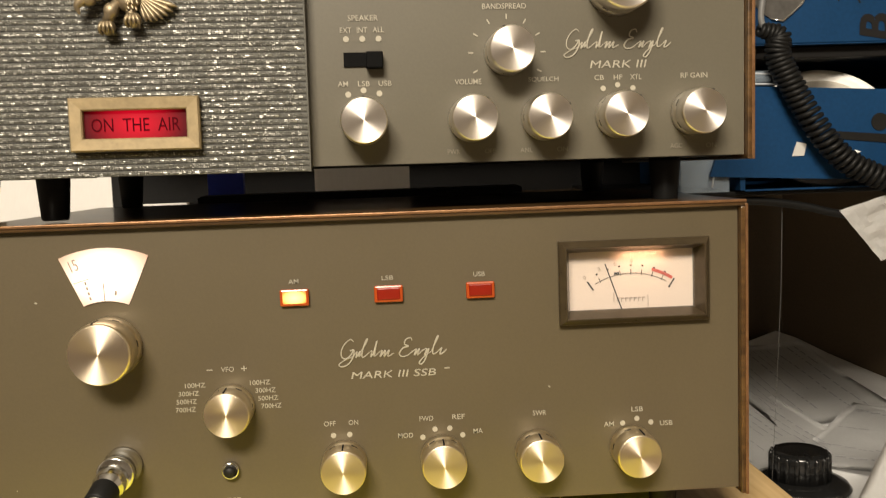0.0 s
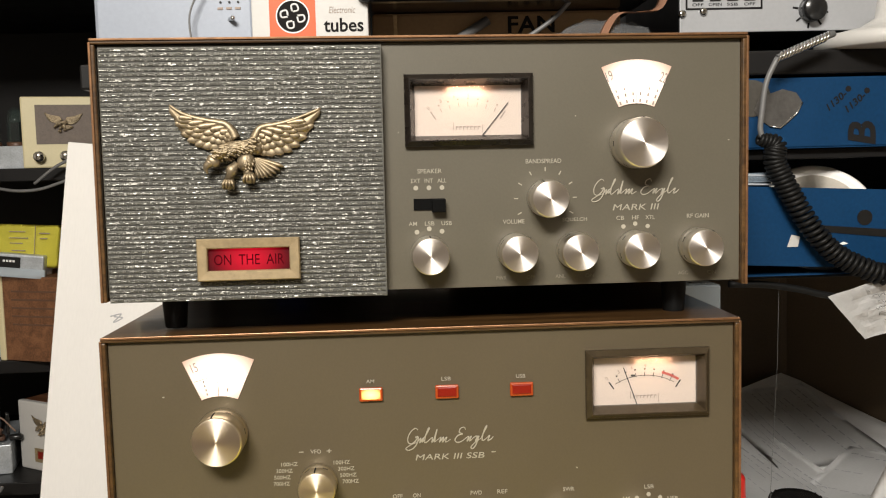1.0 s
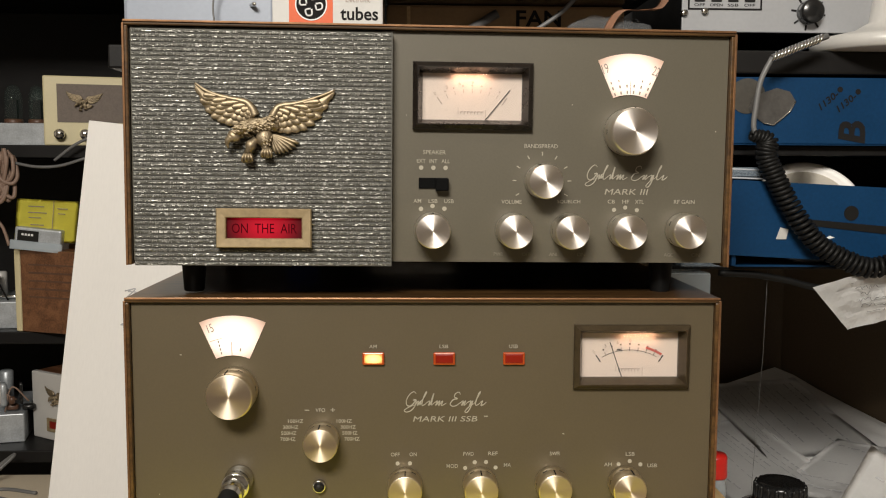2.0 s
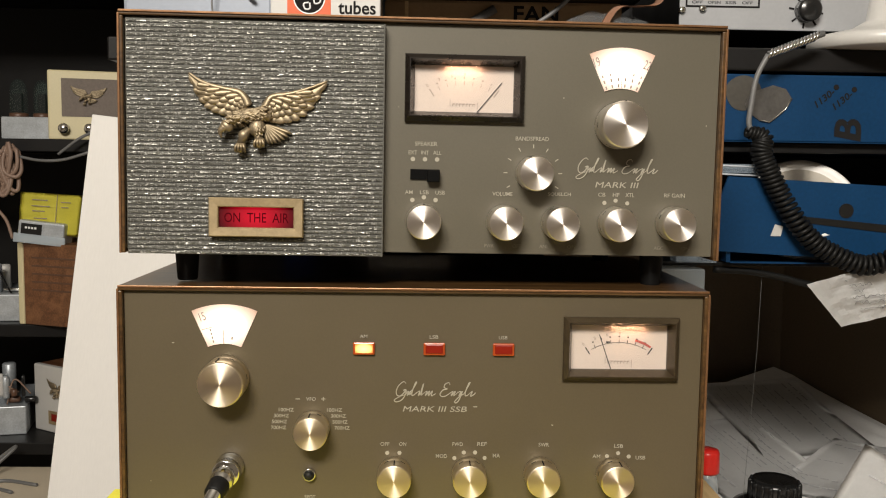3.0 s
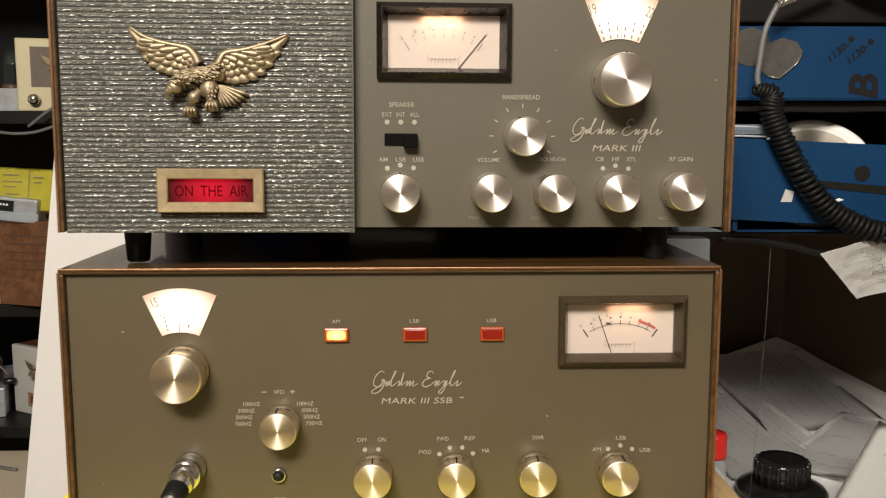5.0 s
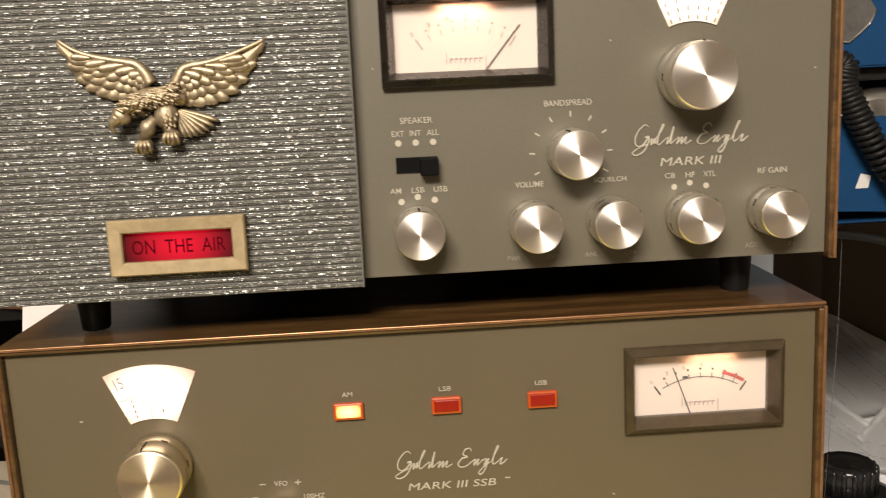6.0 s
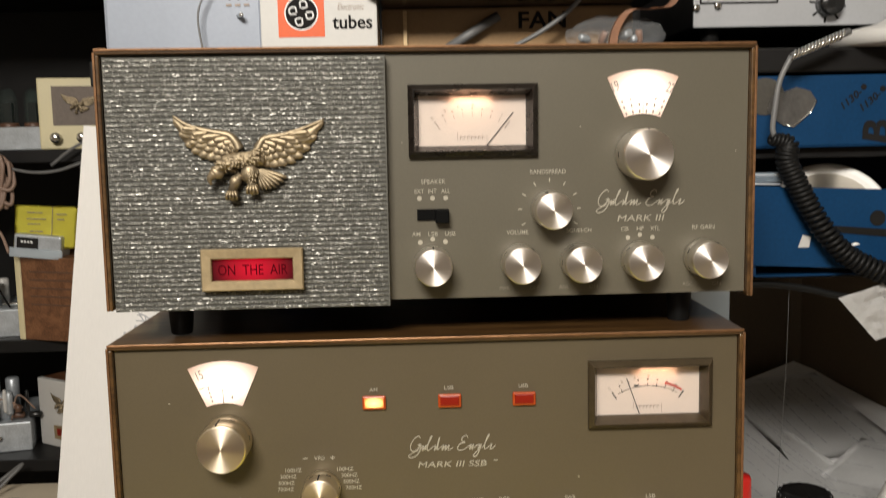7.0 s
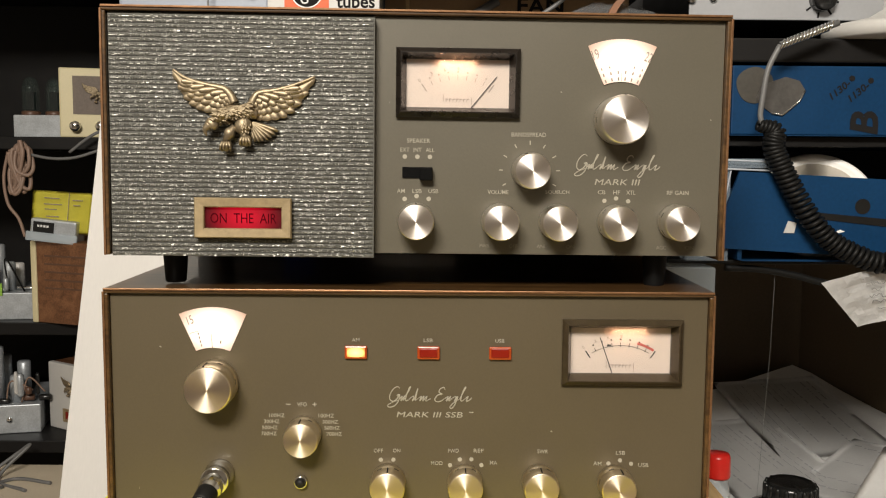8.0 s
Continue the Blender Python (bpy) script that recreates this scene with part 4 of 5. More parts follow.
part("screw", smooth(lathe([(0.0042, 0), (0.0040, -0.002), (0.002, -0.003)], 16)), CHROME, amp, "", (-0.210, -0.004, 0.043))
part("screw", smooth(lathe([(0.0042, 0), (0.0040, -0.002), (0.002, -0.003)], 16)), CHROME, amp, "", (-0.2315, -0.0035, 0.041))
kn = part("power_knob", smooth(lathe([(0.0125, 0), (0.0125, -0.012), (0.0105, -0.014), (0.002, -0.0145)], 28)), BLACKP, amp, "black fluted knob", (-0.099, -0.004, 0.0430))
for a in range(0, 360, 45):
    part("spoke", box(-0.0009, 0.0009, -0.0008, 0.0, 0.013, 0.0185), INK, kn, "", pose(0, 0, 0, 0, a + 8, 0))
part("legend", lettering("POWER", 0.020, 0.0034, 0, 0.01), INK, amp, "", (-0.099, -0.0042, 0.0690))
for x0, x1, z0, z1 in ((-0.130, -0.070, 0.0760, 0.0800), (-0.066, -0.040, 0.0700, 0.0730), (-0.062, -0.046, 0.0745, 0.0780), (-0.034, -0.016, 0.0700, 0.0790)):
    part("text_bar", box(x0, x1, -0.0046, -0.0038, z0, z1), INK, amp)

# desk microphone base with spring and coiled cord
base = thing("desk_microphone", pose(0.452, 0.290, 1.1397), "off-white desk microphone base with coiled black cord", "microphone")
part("base", smooth(lathe([(0.066, 0.0), (0.070, 0.002), (0.0705, 0.012), (0.066, 0.0145), (0.050, 0.018), (0.030, 0.0225), (0.016, 0.031), (0.012, 0.060)], 48, "z")), IVORY, base, "rounded off-white base", (0.010, 0.03, 0))
coil = []
for i in range(15 * 12):
    t = i / (15 * 12 - 1)
    c = Vector((-0.076 - 0.047 * t, -0.018 - 0.002 * t, 0.0080 - 0.0185 * t))
    a = i / 12 * 2 * math.pi
    coil.append(c + Vector((0.33 * math.sin(a) * 0.0042, math.cos(a) * 0.0042, 0.94 * math.sin(a) * 0.0042)))
part("strain_spring", tube(coil, 0.0011, 6), CHROME, base, "chrome strain relief spring")
part("spring_core", tube([(-0.070, -0.018, 0.0105), (-0.123, -0.020, -0.0105)], 0.0030, 8), WIRE_GREY, base)
part("straight_cord", tube(spline([(-0.123, -0.020, -0.0105), (-0.133, -0.020, -0.032), (-0.137, -0.020, -0.058), (-0.138, -0.020, -0.077), (-0.130, -0.022, -0.087)], 6), 0.0026, 8), WIRE_GREY, base)
path = spline([(-0.140, -0.020, -0.083), (-0.125, -0.020, -0.0880), (-0.125, -0.020, -0.103), (-0.117, -0.021, -0.121), (-0.106, -0.022, -0.142), (-0.091, -0.024, -0.166), (-0.073, -0.026, -0.187),
               (-0.051, -0.030, -0.200), (-0.026, -0.034, -0.208), (0.004, -0.038, -0.199), (0.040, -0.040, -0.180), (0.075, -0.040, -0.150)], 40)
turns, coil = 58, []
for i, p in enumerate(path):
    t = i / (len(path) - 1)
    way = (path[min(i + 1, len(path) - 1)] - path[max(i - 1, 0)]).normalized()
    side = way.cross(Vector((0, 1, 0))).normalized()
    up = side.cross(way)
    a = t * turns * 2 * math.pi
    r = 0.0086 * min(1, 0.42 + t * 5)
    coil.append(p + side * math.cos(a) * r + up * math.sin(a) * r)
part("coiled_cord", tube(coil, 0.0022, 6), RUBBER, base, "coiled black rubber cord")

# blue bins
upper = thing("blue_bin", pose(0.475, 0.302, 1.0482), "blue card parts bin patched with grey tape", "bin")
part("front", box(-0.178, 0.30, 0.0, 0.004, 0.001, 0.0660, 0.001), BLUE, upper)
part("side", box(-0.178, -0.174, 0.0044, 0.30, 0.001, 0.0660), BLUE, upper)
part("side", box(0.296, 0.30, 0.0044, 0.30, 0.001, 0.0660), BLUE, upper)
part("bottom", box(-0.178, 0.30, 0.0, 0.30, 0.0, 0.0008), BLUE, upper)
wide_tape = [(-0.157 + 0.0175 * math.cos(a) * (1 + 0.05 * math.sin(3 * a)), 0.0475 + 0.0172 * math.sin(a)) for a in np.linspace(0, 2 * math.pi, 26)[:-1]]
part("tape_patch", slab(wide_tape, -0.0007, -0.0001), TAPE_DARK, upper, "dull grey tape patch")
torn = [(-0.155, 0.036), (-0.150, 0.048), (-0.128, 0.0555), (-0.115, 0.0520), (-0.109, 0.043), (-0.114, 0.033), (-0.122, 0.026), (-0.130, 0.0195), (-0.140, 0.021), (-0.150, 0.028)]
part("tape_patch", slab(torn, -0.0014, -0.0008), TAPE, upper, "torn shiny tape patch")
part("tape_rim", tube([(-0.109, -0.0014, 0.043), (-0.114, -0.0014, 0.033), (-0.122, -0.0014, 0.026), (-0.130, -0.0014, 0.0195), (-0.140, -0.0014, 0.021)], 0.0008, 5), CHROME, upper)
for word, x, z in (("1130-", -0.076, 0.0440), ("1130-", -0.058, 0.0420)):
    part("pen_number", lettering(word, 0.0230, 0.0068, 0.2, 0.02), INK, upper, "", pose(x, -0.0004, z, 0, -40, 0))
    part("pen_blot", lathe([(0.0030, 0), (0.0026, -0.0004)], 7), INK, upper, "", (x + 0.0115, 0, z + 0.0105))
part("letter", lettering("B", 0.0220, 0.0270, 0.15, 0.03), INK, upper, "", pose(-0.0510, -0.0004, 0.0130, 0, -89, 0))
lower = thing("blue_bin", pose(0.475, 0.282, 0.9292), "open blue card bin with black tape strip", "bin")
part("front", slab([(-0.199, 0.013), (-0.174, 0.0850), (0.10, 0.0720), (0.28, 0.0720), (0.28, 0.002), (0.0, 0.003)], 0.0, 0.004), BLUE, lower)
part("side", box(-0.172, -0.168, 0.0044, 0.30, 0.001, 0.068), BLUE, lower)
part("side", box(0.276, 0.280, 0.0044, 0.30, 0.001, 0.068), BLUE, lower)
part("bottom", box(-0.168, 0.276, 0.0044, 0.30, 0.0, 0.0012), BLUE, lower)
part("tape_strip", slab([(-0.100, 0.041), (-0.100, 0.047), (0.05, 0.034), (0.05, 0.025)], -0.0008, -0.0001), CHASSIS, lower, "black tape strip")
part("round_sticker", lathe([(0.0072, 0), (0.0072, -0.0006)], 20), CHASSIS, lower, "", (-0.0575, 0.0, 0.0530))
part("paper_label", slab([(-0.131, 0.0275), (-0.127, 0.0390), (-0.119, 0.0370), (-0.121, 0.0275)], -0.0008, -0.0001), IVORY, lower, "torn white label")
roll = thing("white_spool", pose(0.393, 0.327, 0.984, 48, 0, -8), "white plastic spool with bright metal hub lying tilted in the bin", "spool")
part("hub", smooth(lathe([(0.0400, 0.012), (0.0390, -0.020), (0.0300, -0.022), (0.0290, 0.002), (0.004, 0.003)], 48, "z")), ALUM, roll, "bright metal hub")
part("rim", smooth(lathe([(0.0400, 0.010), (0.0410, 0.016), (0.0460, 0.0185), (0.0505, 0.015), (0.0515, 0.008), (0.0500, 0.001), (0.0430, -0.001), (0.0402, 0.004)], 56, "z")), WHITE, roll, "white plastic rim")
part("back_flange", smooth(lathe([(0.0295, -0.022), (0.0500, -0.023), (0.0500, -0.026), (0.0290, -0.027)], 48, "z")), IVORY, roll)
# Pale, more opaque film: highlights on the plastic's edges put into colour.
EDGE_GLINT = clear_mat("pale_edge_glint", (0.66, 0.70, 0.76), 0.12, 0.65)
THIN_FILM = clear_mat("thin_clear_plastic", (0.45, 0.55, 0.66), 0.10, 0.22)
clear = thing("clear_box", pose(0.284, 0.287, 0.9292), "shallow clear plastic box beside the blue bin", "box")
for x0, x1, y0, y1 in ((-0.030, 0.010, 0.0, 0.0016), (-0.030, -0.0284, 0.0016, 0.020), (0.0084, 0.010, 0.0016, 0.020), (-0.030, 0.010, 0.0200, 0.0216)):
    part("wall", box(x0, x1, y0, y1, 0.0, 0.0878), THIN_FILM, clear)
part("lip", box(-0.034, 0.060, -0.003, 0.004, 0.0880, 0.0970, 0.001), THIN_FILM, clear, "folded clear lip")
# Pale tubes draw the highlights along the lip and the slanted edge.
for z in (0.0885, 0.0968):
    part("lip_glint", tube([(-0.034, -0.003, z), (0.060, -0.003, z - 0.003)], 0.0009, 6), EDGE_GLINT, clear)
part("edge", tube([(0.010, -0.001, 0.0875), (0.002, -0.001, 0.040), (-0.005, -0.001, 0.004)], 0.0008, 5), EDGE_GLINT, clear)

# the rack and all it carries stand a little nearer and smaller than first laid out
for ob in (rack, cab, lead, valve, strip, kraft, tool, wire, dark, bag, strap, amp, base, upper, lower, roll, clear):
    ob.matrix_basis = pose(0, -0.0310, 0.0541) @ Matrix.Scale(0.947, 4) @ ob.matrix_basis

# ---- desk top, right hand ----
card = thing("brown_panel", pose(0.600, 0.870, 0.6205), "brown folded card panel standing at the back of the desk", "panel")
part("leaf", box(0.0, 0.58, 0.0, 0.006, 0.0, 0.34, 0.001), BROWN, card, "", pose(0, 0, 0, 0, 0, -66.5))
part("leaf", box(-0.55, 0.020, 0.009, 0.015, 0.0, 0.34, 0.001), BROWN, card, "", pose(-0.006, 0.0, 0, 0, 0, 8))
sag = part("black_cable", tube(spline([(0.280, 0.253, 0.9265), (0.313, 0.253, 0.925), (0.346, 0.253, 0.9195), (0.373, 0.253, 0.913), (0.445, 0.253, 0.902), (0.568, 0.253, 0.911), (0.644, 0.253, 0.9265)], 6), 0.0032, 8), RUBBER)
tagged(sag, "black cable sagging under the lower shelf", "cable")


def sheet(name, m, wide, deep, bend, lines, label, seed, group="papers on the desk"):
    """A sheet of paper with a soft curl and rows of printed bars."""
    rng = random.Random(seed)
    n = 14

    def lift(u, v):
        return bend * (u * u + 0.4 * v) + 0.0030 * noise.noise(Vector((u * 3, v * 3, seed)))

    bm = bmesh.new()
    top = [[bm.verts.new((wide * (i / n - 0.5), deep * (j / n - 0.5), lift(i / n - 0.5, j / n - 0.5))) for i in range(n + 1)] for j in range(n + 1)]
    for j in range(n):
        for i in range(n):
            bm.faces.new((top[j][i], top[j][i + 1], top[j + 1][i + 1], top[j + 1][i])).smooth = True
    bmesh.ops.solidify(bm, geom=bm.faces[:], thickness=0.0003)
    t = part(name, bm, PAPER, None, "", m)
    tagged(t, label, "paper", group)
    ink = bmesh.new()
    for k in range(lines):
        v = 0.42 - 0.84 * (k + 0.5) / lines
        u, thick, end = -0.42 + rng.choice((0.0, 0.0, 0.08, 0.25)), rng.choice((0.003, 0.004, 0.008)), rng.choice((-0.2, 0.1, 0.35, 0.42))
        if rng.random() < 0.25:
            continue
        while u < end:
            long = rng.uniform(0.012, 0.09)
            z = max(lift(u, v), lift(u + long, v)) + 0.0011
            ink.faces.new([ink.verts.new((wide * a, deep * b, z)) for a, b in ((u, v - thick), (u + long, v - thick), (u + long, v + thick), (u, v + thick))])
            u += long + rng.uniform(0.010, 0.03)
    if lines:
        tagged(part("small_print", ink, FAINT, t, "rows of small grey print"), kind="stuff")
    return t


heap = part("paper_heap", bmesh.new(), PAPER)
bm = bmesh.new()
n = 26
grid = []
for j in range(n + 1):
    row = []
    for i in range(n + 1):
        x = 0.25 + 0.55 * i / n
        back = min(0.79 + (x - 0.45) * 0.54, 0.862 - (x - 0.600) * 2.3)
        y = 0.33 + (max(back, 0.36) - 0.33) * j / n
        rise = max(0.0, min(1.0, (y - 0.42) / 0.45)) ** 1.6
        row.append(bm.verts.new((x, y, 0.6235 + 0.072 * rise + 0.007 * abs(noise.noise(Vector((i * 0.23, j * 0.3, 4)))))))
    grid.append(row)
for j in range(n):
    for i in range(n):
        bm.faces.new((grid[j][i], grid[j][i + 1], grid[j + 1][i + 1], grid[j + 1][i])).smooth = True
bm.to_mesh(heap.data)
bm.free()
tagged(heap, "crumpled heap of white papers sloping up the panel", "paper", kind="stuff")
sheet("paper_sheet", pose(0.530, 0.690, 0.664, 2, 11, -84), 0.230, 0.160, 0.008, 13, "white printed sheet lying on the paper heap", 1)
sheet("paper_sheet", pose(0.430, 0.570, 0.641, 2, 7, -78), 0.230, 0.160, 0.006, 13, "white printed sheet half under another sheet", 2)
sheet("paper_sheet", pose(0.560, 0.500, 0.644, 5, -4, -48), 0.15, 0.20, 0.010, 6, "white printed sheet lying on the paper heap", 3)
sheet("paper_sheet", pose(0.690, 0.520, 0.655, 6, -8, -40), 0.17, 0.20, 0.010, 0, "plain white sheet against the brown panel", 4)
sheet("paper_sheet", pose(0.475, 0.275, 0.668, 38, 20, -38), 0.110, 0.135, 0.022, 3, "curled white slip standing up from the desk", 5)
note = bmesh.new()
corners = [Vector(c) for c in ((0, 0, 0), (0.040, 0.014, -0.041), (0.125, 0.012, -0.020), (0.115, 0.002, 0.012))]
rows = []
for j in range(19):
    rows.append([])
    for i in range(27):
        u, v = i / 26, j / 18
        p = corners[1].lerp(corners[2], u).lerp(corners[0].lerp(corners[3], u), v)
        crease = abs(noise.noise(Vector((u * 3.2, v * 2.2, 1)))) * 0.006 + 0.0015 * noise.noise(Vector((u * 9, v * 7, 2)))
        rows[-1].append(note.verts.new(p + Vector((0, crease, 0.008 * math.sin(3.0 * u) * v))))
for a, b in zip(rows, rows[1:]):
    for i in range(26):
        note.faces.new((a[i], a[i + 1], b[i + 1], b[i]))
bmesh.ops.solidify(note, geom=note.faces[:], thickness=0.0003)
note = part("paper_note", note, PAPER, None, "", (0.353, 0.214, 0.918))
tagged(note, "creased white note with scribbled pen lines", "paper")
bm = bmesh.new()
rng = random.Random(3)
for k in range(6):
    x, z = 0.034 + 0.003 * k + rng.uniform(0, 0.006), 0.004 - 0.0058 * k
    pts = []
    while x < 0.082 and rng.random() < 0.96:
        pts.append((x, 0.0035 - 0.0018 * k * 0 + 0.25 * max(0, -z) - 0.002, z + 0.10 * (x - 0.03) + rng.uniform(-0.0016, 0.0018)))
        x += rng.uniform(0.0005, 0.0020)
    if len(pts) > 2:
        tube(pts, 0.00030, 4, bm)
part("pen_scribble", bm, WIRE_GREY, note, "grey pen scribble")

pot = thing("rotary_control", pose(0.409, 0.400, 0.6330), "large black fluted control knob on a round flange", "knob")
part("flange", smooth(lathe([(0.046, 0.0), (0.048, 0.003), (0.045, 0.007), (0.034, 0.011)], 48, "z")), BLACKP, pot)
part("grip", smooth(lathe([(0.0285, 0.010), (0.0265, 0.034), (0.0245, 0.038), (0.017, 0.0370), (0.004, 0.0370)], 48, "z")), BLACKP, pot)
for i in range(18):
    part("rib", smooth(lathe([(0.0030, 0.010), (0.0026, 0.034), (0.001, 0.037)], 8, "z")), BLACKP, pot, "", (0.0268 * math.cos(i * math.pi / 9), 0.0268 * math.sin(i * math.pi / 9), 0))
part("pointer", box(-0.001, 0.001, -0.026, -0.010, 0.0372, 0.0382), CHASSIS, pot)

cap = thing("red_bottle", pose(0.2640, 0.200, 0.6202), "small clear bottle with red plastic cap beside the stand", "bottle")
part("bottle", smooth(lathe([(0.010, 0.0), (0.0108, 0.003), (0.0108, 0.118), (0.0095, 0.124), (0.009, 0.129)], 28, "z")), FILM, cap)
part("cap", smooth(lathe([(0.0105, 0.128), (0.0110, 0.130), (0.0106, 0.146), (0.0094, 0.149), (0.002, 0.1495)], 28, "z")), RED, cap, "red plastic cap")
thread = part("thread", tube([(0.331, 0.262, 0.995), (0.327, 0.258, 0.85), (0.318, 0.262, 0.625)], 0.00016, 5), WIRE_GREY)
tagged(thread, "fine grey thread hanging to the desk", "thread")

# ---- things seen under and behind the sets ----
# Black box added so that the gap under the upper set stays dark.
block = carton("dark_gap_box", -0.13, 0.118, 0.250, 0.285, 0.7664, 0.9440, BLACK, "black box added to darken the gap behind the radios", "box")
# Plain box shape stands in for a crumpled clear plastic bag.
carton("clear_bag_block", 0.122, 0.268, 0.240, 0.298, 0.7662, 0.9270, FILM, "clear plastic block standing in for a crumpled bag behind the radios", "box")
carton("white_carton", -0.053, 0.035, 0.400, 0.440, 0.6202, 0.9720, WHITE, "white card box standing behind the radios", "box")
small = carton("blue_carton", -0.129, -0.101, 0.288, 0.297, 0.7664, 0.9680, mat("bright_blue_card", (0.03, 0.06, 0.5), 0.4), "narrow bright blue card box behind the radios", "box")

# ---- the far rack ----
far = thing("far_rack", pose(0, 0, 0), "black open shelf rack full of old radios", "shelf")
for z in (0.447, 0.690, 1.060, 1.420):
    part("shelf_board", box(-1.75, -0.42, 1.22, 1.75, z - 0.025, z, 0.002), BLACK, far)
part("back_sheet", box(-1.75, -0.42, 1.75, 1.76, 0.0, 2.0), BLACK, far)
for x in (-1.75, -0.44):
    part("upright", box(x, x + 0.02, 1.70, 1.749, 0.0, 2.0), BLACK, far)


def tube_valve(parent, x, y, z, r, h):
    v = part("valve", smooth(lathe([(r * 0.9, 0), (r, h * 0.08), (r, h * 0.72), (r * 0.7, h * 0.93), (r * 0.15, h)], 20, "z")), GLASS, parent, "clear glass valve", (x, y, z))
    part("plate", box(-r * 0.45, r * 0.45, -r * 0.3, r * 0.3, h * 0.12, h * 0.62, r * 0.05), CHASSIS, v)
    part("socket", smooth(lathe([(r * 1.05, -0.004), (r * 1.05, h * 0.10), (r * 0.9, h * 0.12)], 20, "z")), TUBE_BASE, v)
    return v


def small_set(m, label, knobs, cover, wide=0.17, high=0.150, deep=0.20, window=False):
    """An old set seen from afar: enamel front with a cloth field, a bird badge and knobs; open chassis or walnut cover behind."""
    t = thing("small_radio", m, label, "radio", "radios on the far rack")
    part("front", box(0, wide, 0, 0.014, 0, high, 0.003), CREAM if not window else IVORY, t, "cream enamel front")
    if not window:
        part("cloth_field", box(0.026, wide - 0.012, -0.0010, 0.0008, 0.046, high - 0.016), TAUPE, t)
    part("bird_badge", eagle(0.78), BRASS, t, "small dark brass bird badge", ((0.37 if not window else 0.5) * wide, -0.002, high * (0.62 if not window else 0.66)))
    for x in knobs:
        part("knob", smooth(lathe([(0.0105, 0), (0.0105, -0.014), (0.008, -0.017), (0.001, -0.0175)], 20)), CHROME, t, "", (x, -0.0005, 0.022))
    if window:
        w = part("window_frame", frame_ring(wide * 0.50, 0.034, [(0.026, 0.013, 0.001), (0.027, 0.014, -0.004), (0.021, 0.008, -0.003), (0.021, 0.008, 0.0005)]), BRASS_FRAME, t)
        part("window_lens", box(wide * 0.50 - 0.021, wide * 0.50 + 0.021, -0.0015, 0.0005, 0.026, 0.042), LAMP_OFF, w)
    if cover:
        part("cover", box(0.001, wide - 0.001, 0.0145, deep, 0.001, high - 0.001, 0.002), WALNUT, t, "walnut veneered cover")
    else:
        part("chassis", box(0.002, wide - 0.002, 0.0145, deep, 0.0, 0.042, 0.002), METAL, t, "bare steel chassis")
        for i in range(3):
            tube_valve(t, 0.022 + 0.05 * (i % 2), 0.045 + 0.05 * i, 0.042, 0.017, 0.085)
    return t


small_set(pose(-0.742, 1.25, 1.0602, 0, 0, 14), "cream fronted radio chassis with taupe cloth and glass valves", (0.030, 0.078), False, 0.20, 0.138)
side = thing("open_chassis", pose(-0.838, 1.30, 1.0602), "bare steel radio chassis carrying clear glass valves", "chassis")
part("pan", box(-0.02, 0.085, 0.0, 0.20, 0.0, 0.046, 0.002), METAL, side)
for i, (x, y) in enumerate(((0.0, 0.04), (0.045, 0.05), (0.02, 0.12), (0.06, 0.13))):
    tube_valve(side, x, y, 0.046, 0.018, 0.080)
turned = small_set(pose(-0.711, 1.469, 0.6902, 0, 0, -110), "cream fronted radio with slotted walnut cover turned sideways", (), True, 0.26, 0.165, 0.27)
for i in range(5):
    part("vent_slot", box(0.2588, 0.2596, 0.035, 0.255, 0.070 + i * 0.016, 0.0735 + i * 0.016), TUBE_BASE, turned, "narrow vent slot")
sticky = sheet("yellow_note", pose(-0.728, 1.215, 0.912, 82, 3, 0), 0.120, 0.082, 0.004, 0, "bright yellow note stuck up on the far rack", 9, "")
sticky.data.materials[0] = YELLOW
for x0, x1, y in ((-0.036, -0.006, 0.026), (-0.036, 0.000, 0.014), (-0.034, -0.010, 0.004), (0.020, 0.040, 0.024), (0.022, 0.036, 0.014), (-0.030, -0.004, -0.010)):
    part("pen_line", box(x0, x1, y, y + 0.0016, 0.0038, 0.0044), GREY_INK, sticky)
# Thin grey strip draws the shade of a crease in the note.
part("crease_shade", box(0.012, 0.013, -0.040, 0.040, 0.0038, 0.0044), GREY_INK, sticky)
meter_box = thing("grey_module", pose(-0.742, 1.195, 0.8565, 0, 6, 0), "grey plastic module with clear cover on the radio", "module")
part("case", box(-0.045, 0.045, 0.0, 0.05, 0.0, 0.042, 0.004), METAL, meter_box)
part("dark_face", box(-0.038, 0.002, -0.0015, 0.0005, 0.012, 0.036), CHASSIS, meter_box)
part("clear_lid", box(-0.050, 0.050, -0.006, -0.002, -0.002, 0.016, 0.001), FILM, meter_box)
for i in range(4):
    part("text_bar", box(-0.030 + i * 0.006, -0.026 + i * 0.006, -0.0022, -0.0012, 0.026, 0.030), PAPER, meter_box)
small_set(pose(-0.814, 1.32, 0.4472, 0, 0, -32), "white fronted small radio with walnut cover and badge", (), True, 0.155, 0.142, 0.20, True)
gear = thing("steel_chassis", pose(-1.010, 1.235, 0.4472, 0, 0, 13), "bare steel chassis crowded with cans and valves", "chassis")
part("pan", box(-0.12, 0.20, 0.0, 0.20, 0.0, 0.060, 0.002), METAL, gear)
rng = random.Random(5)
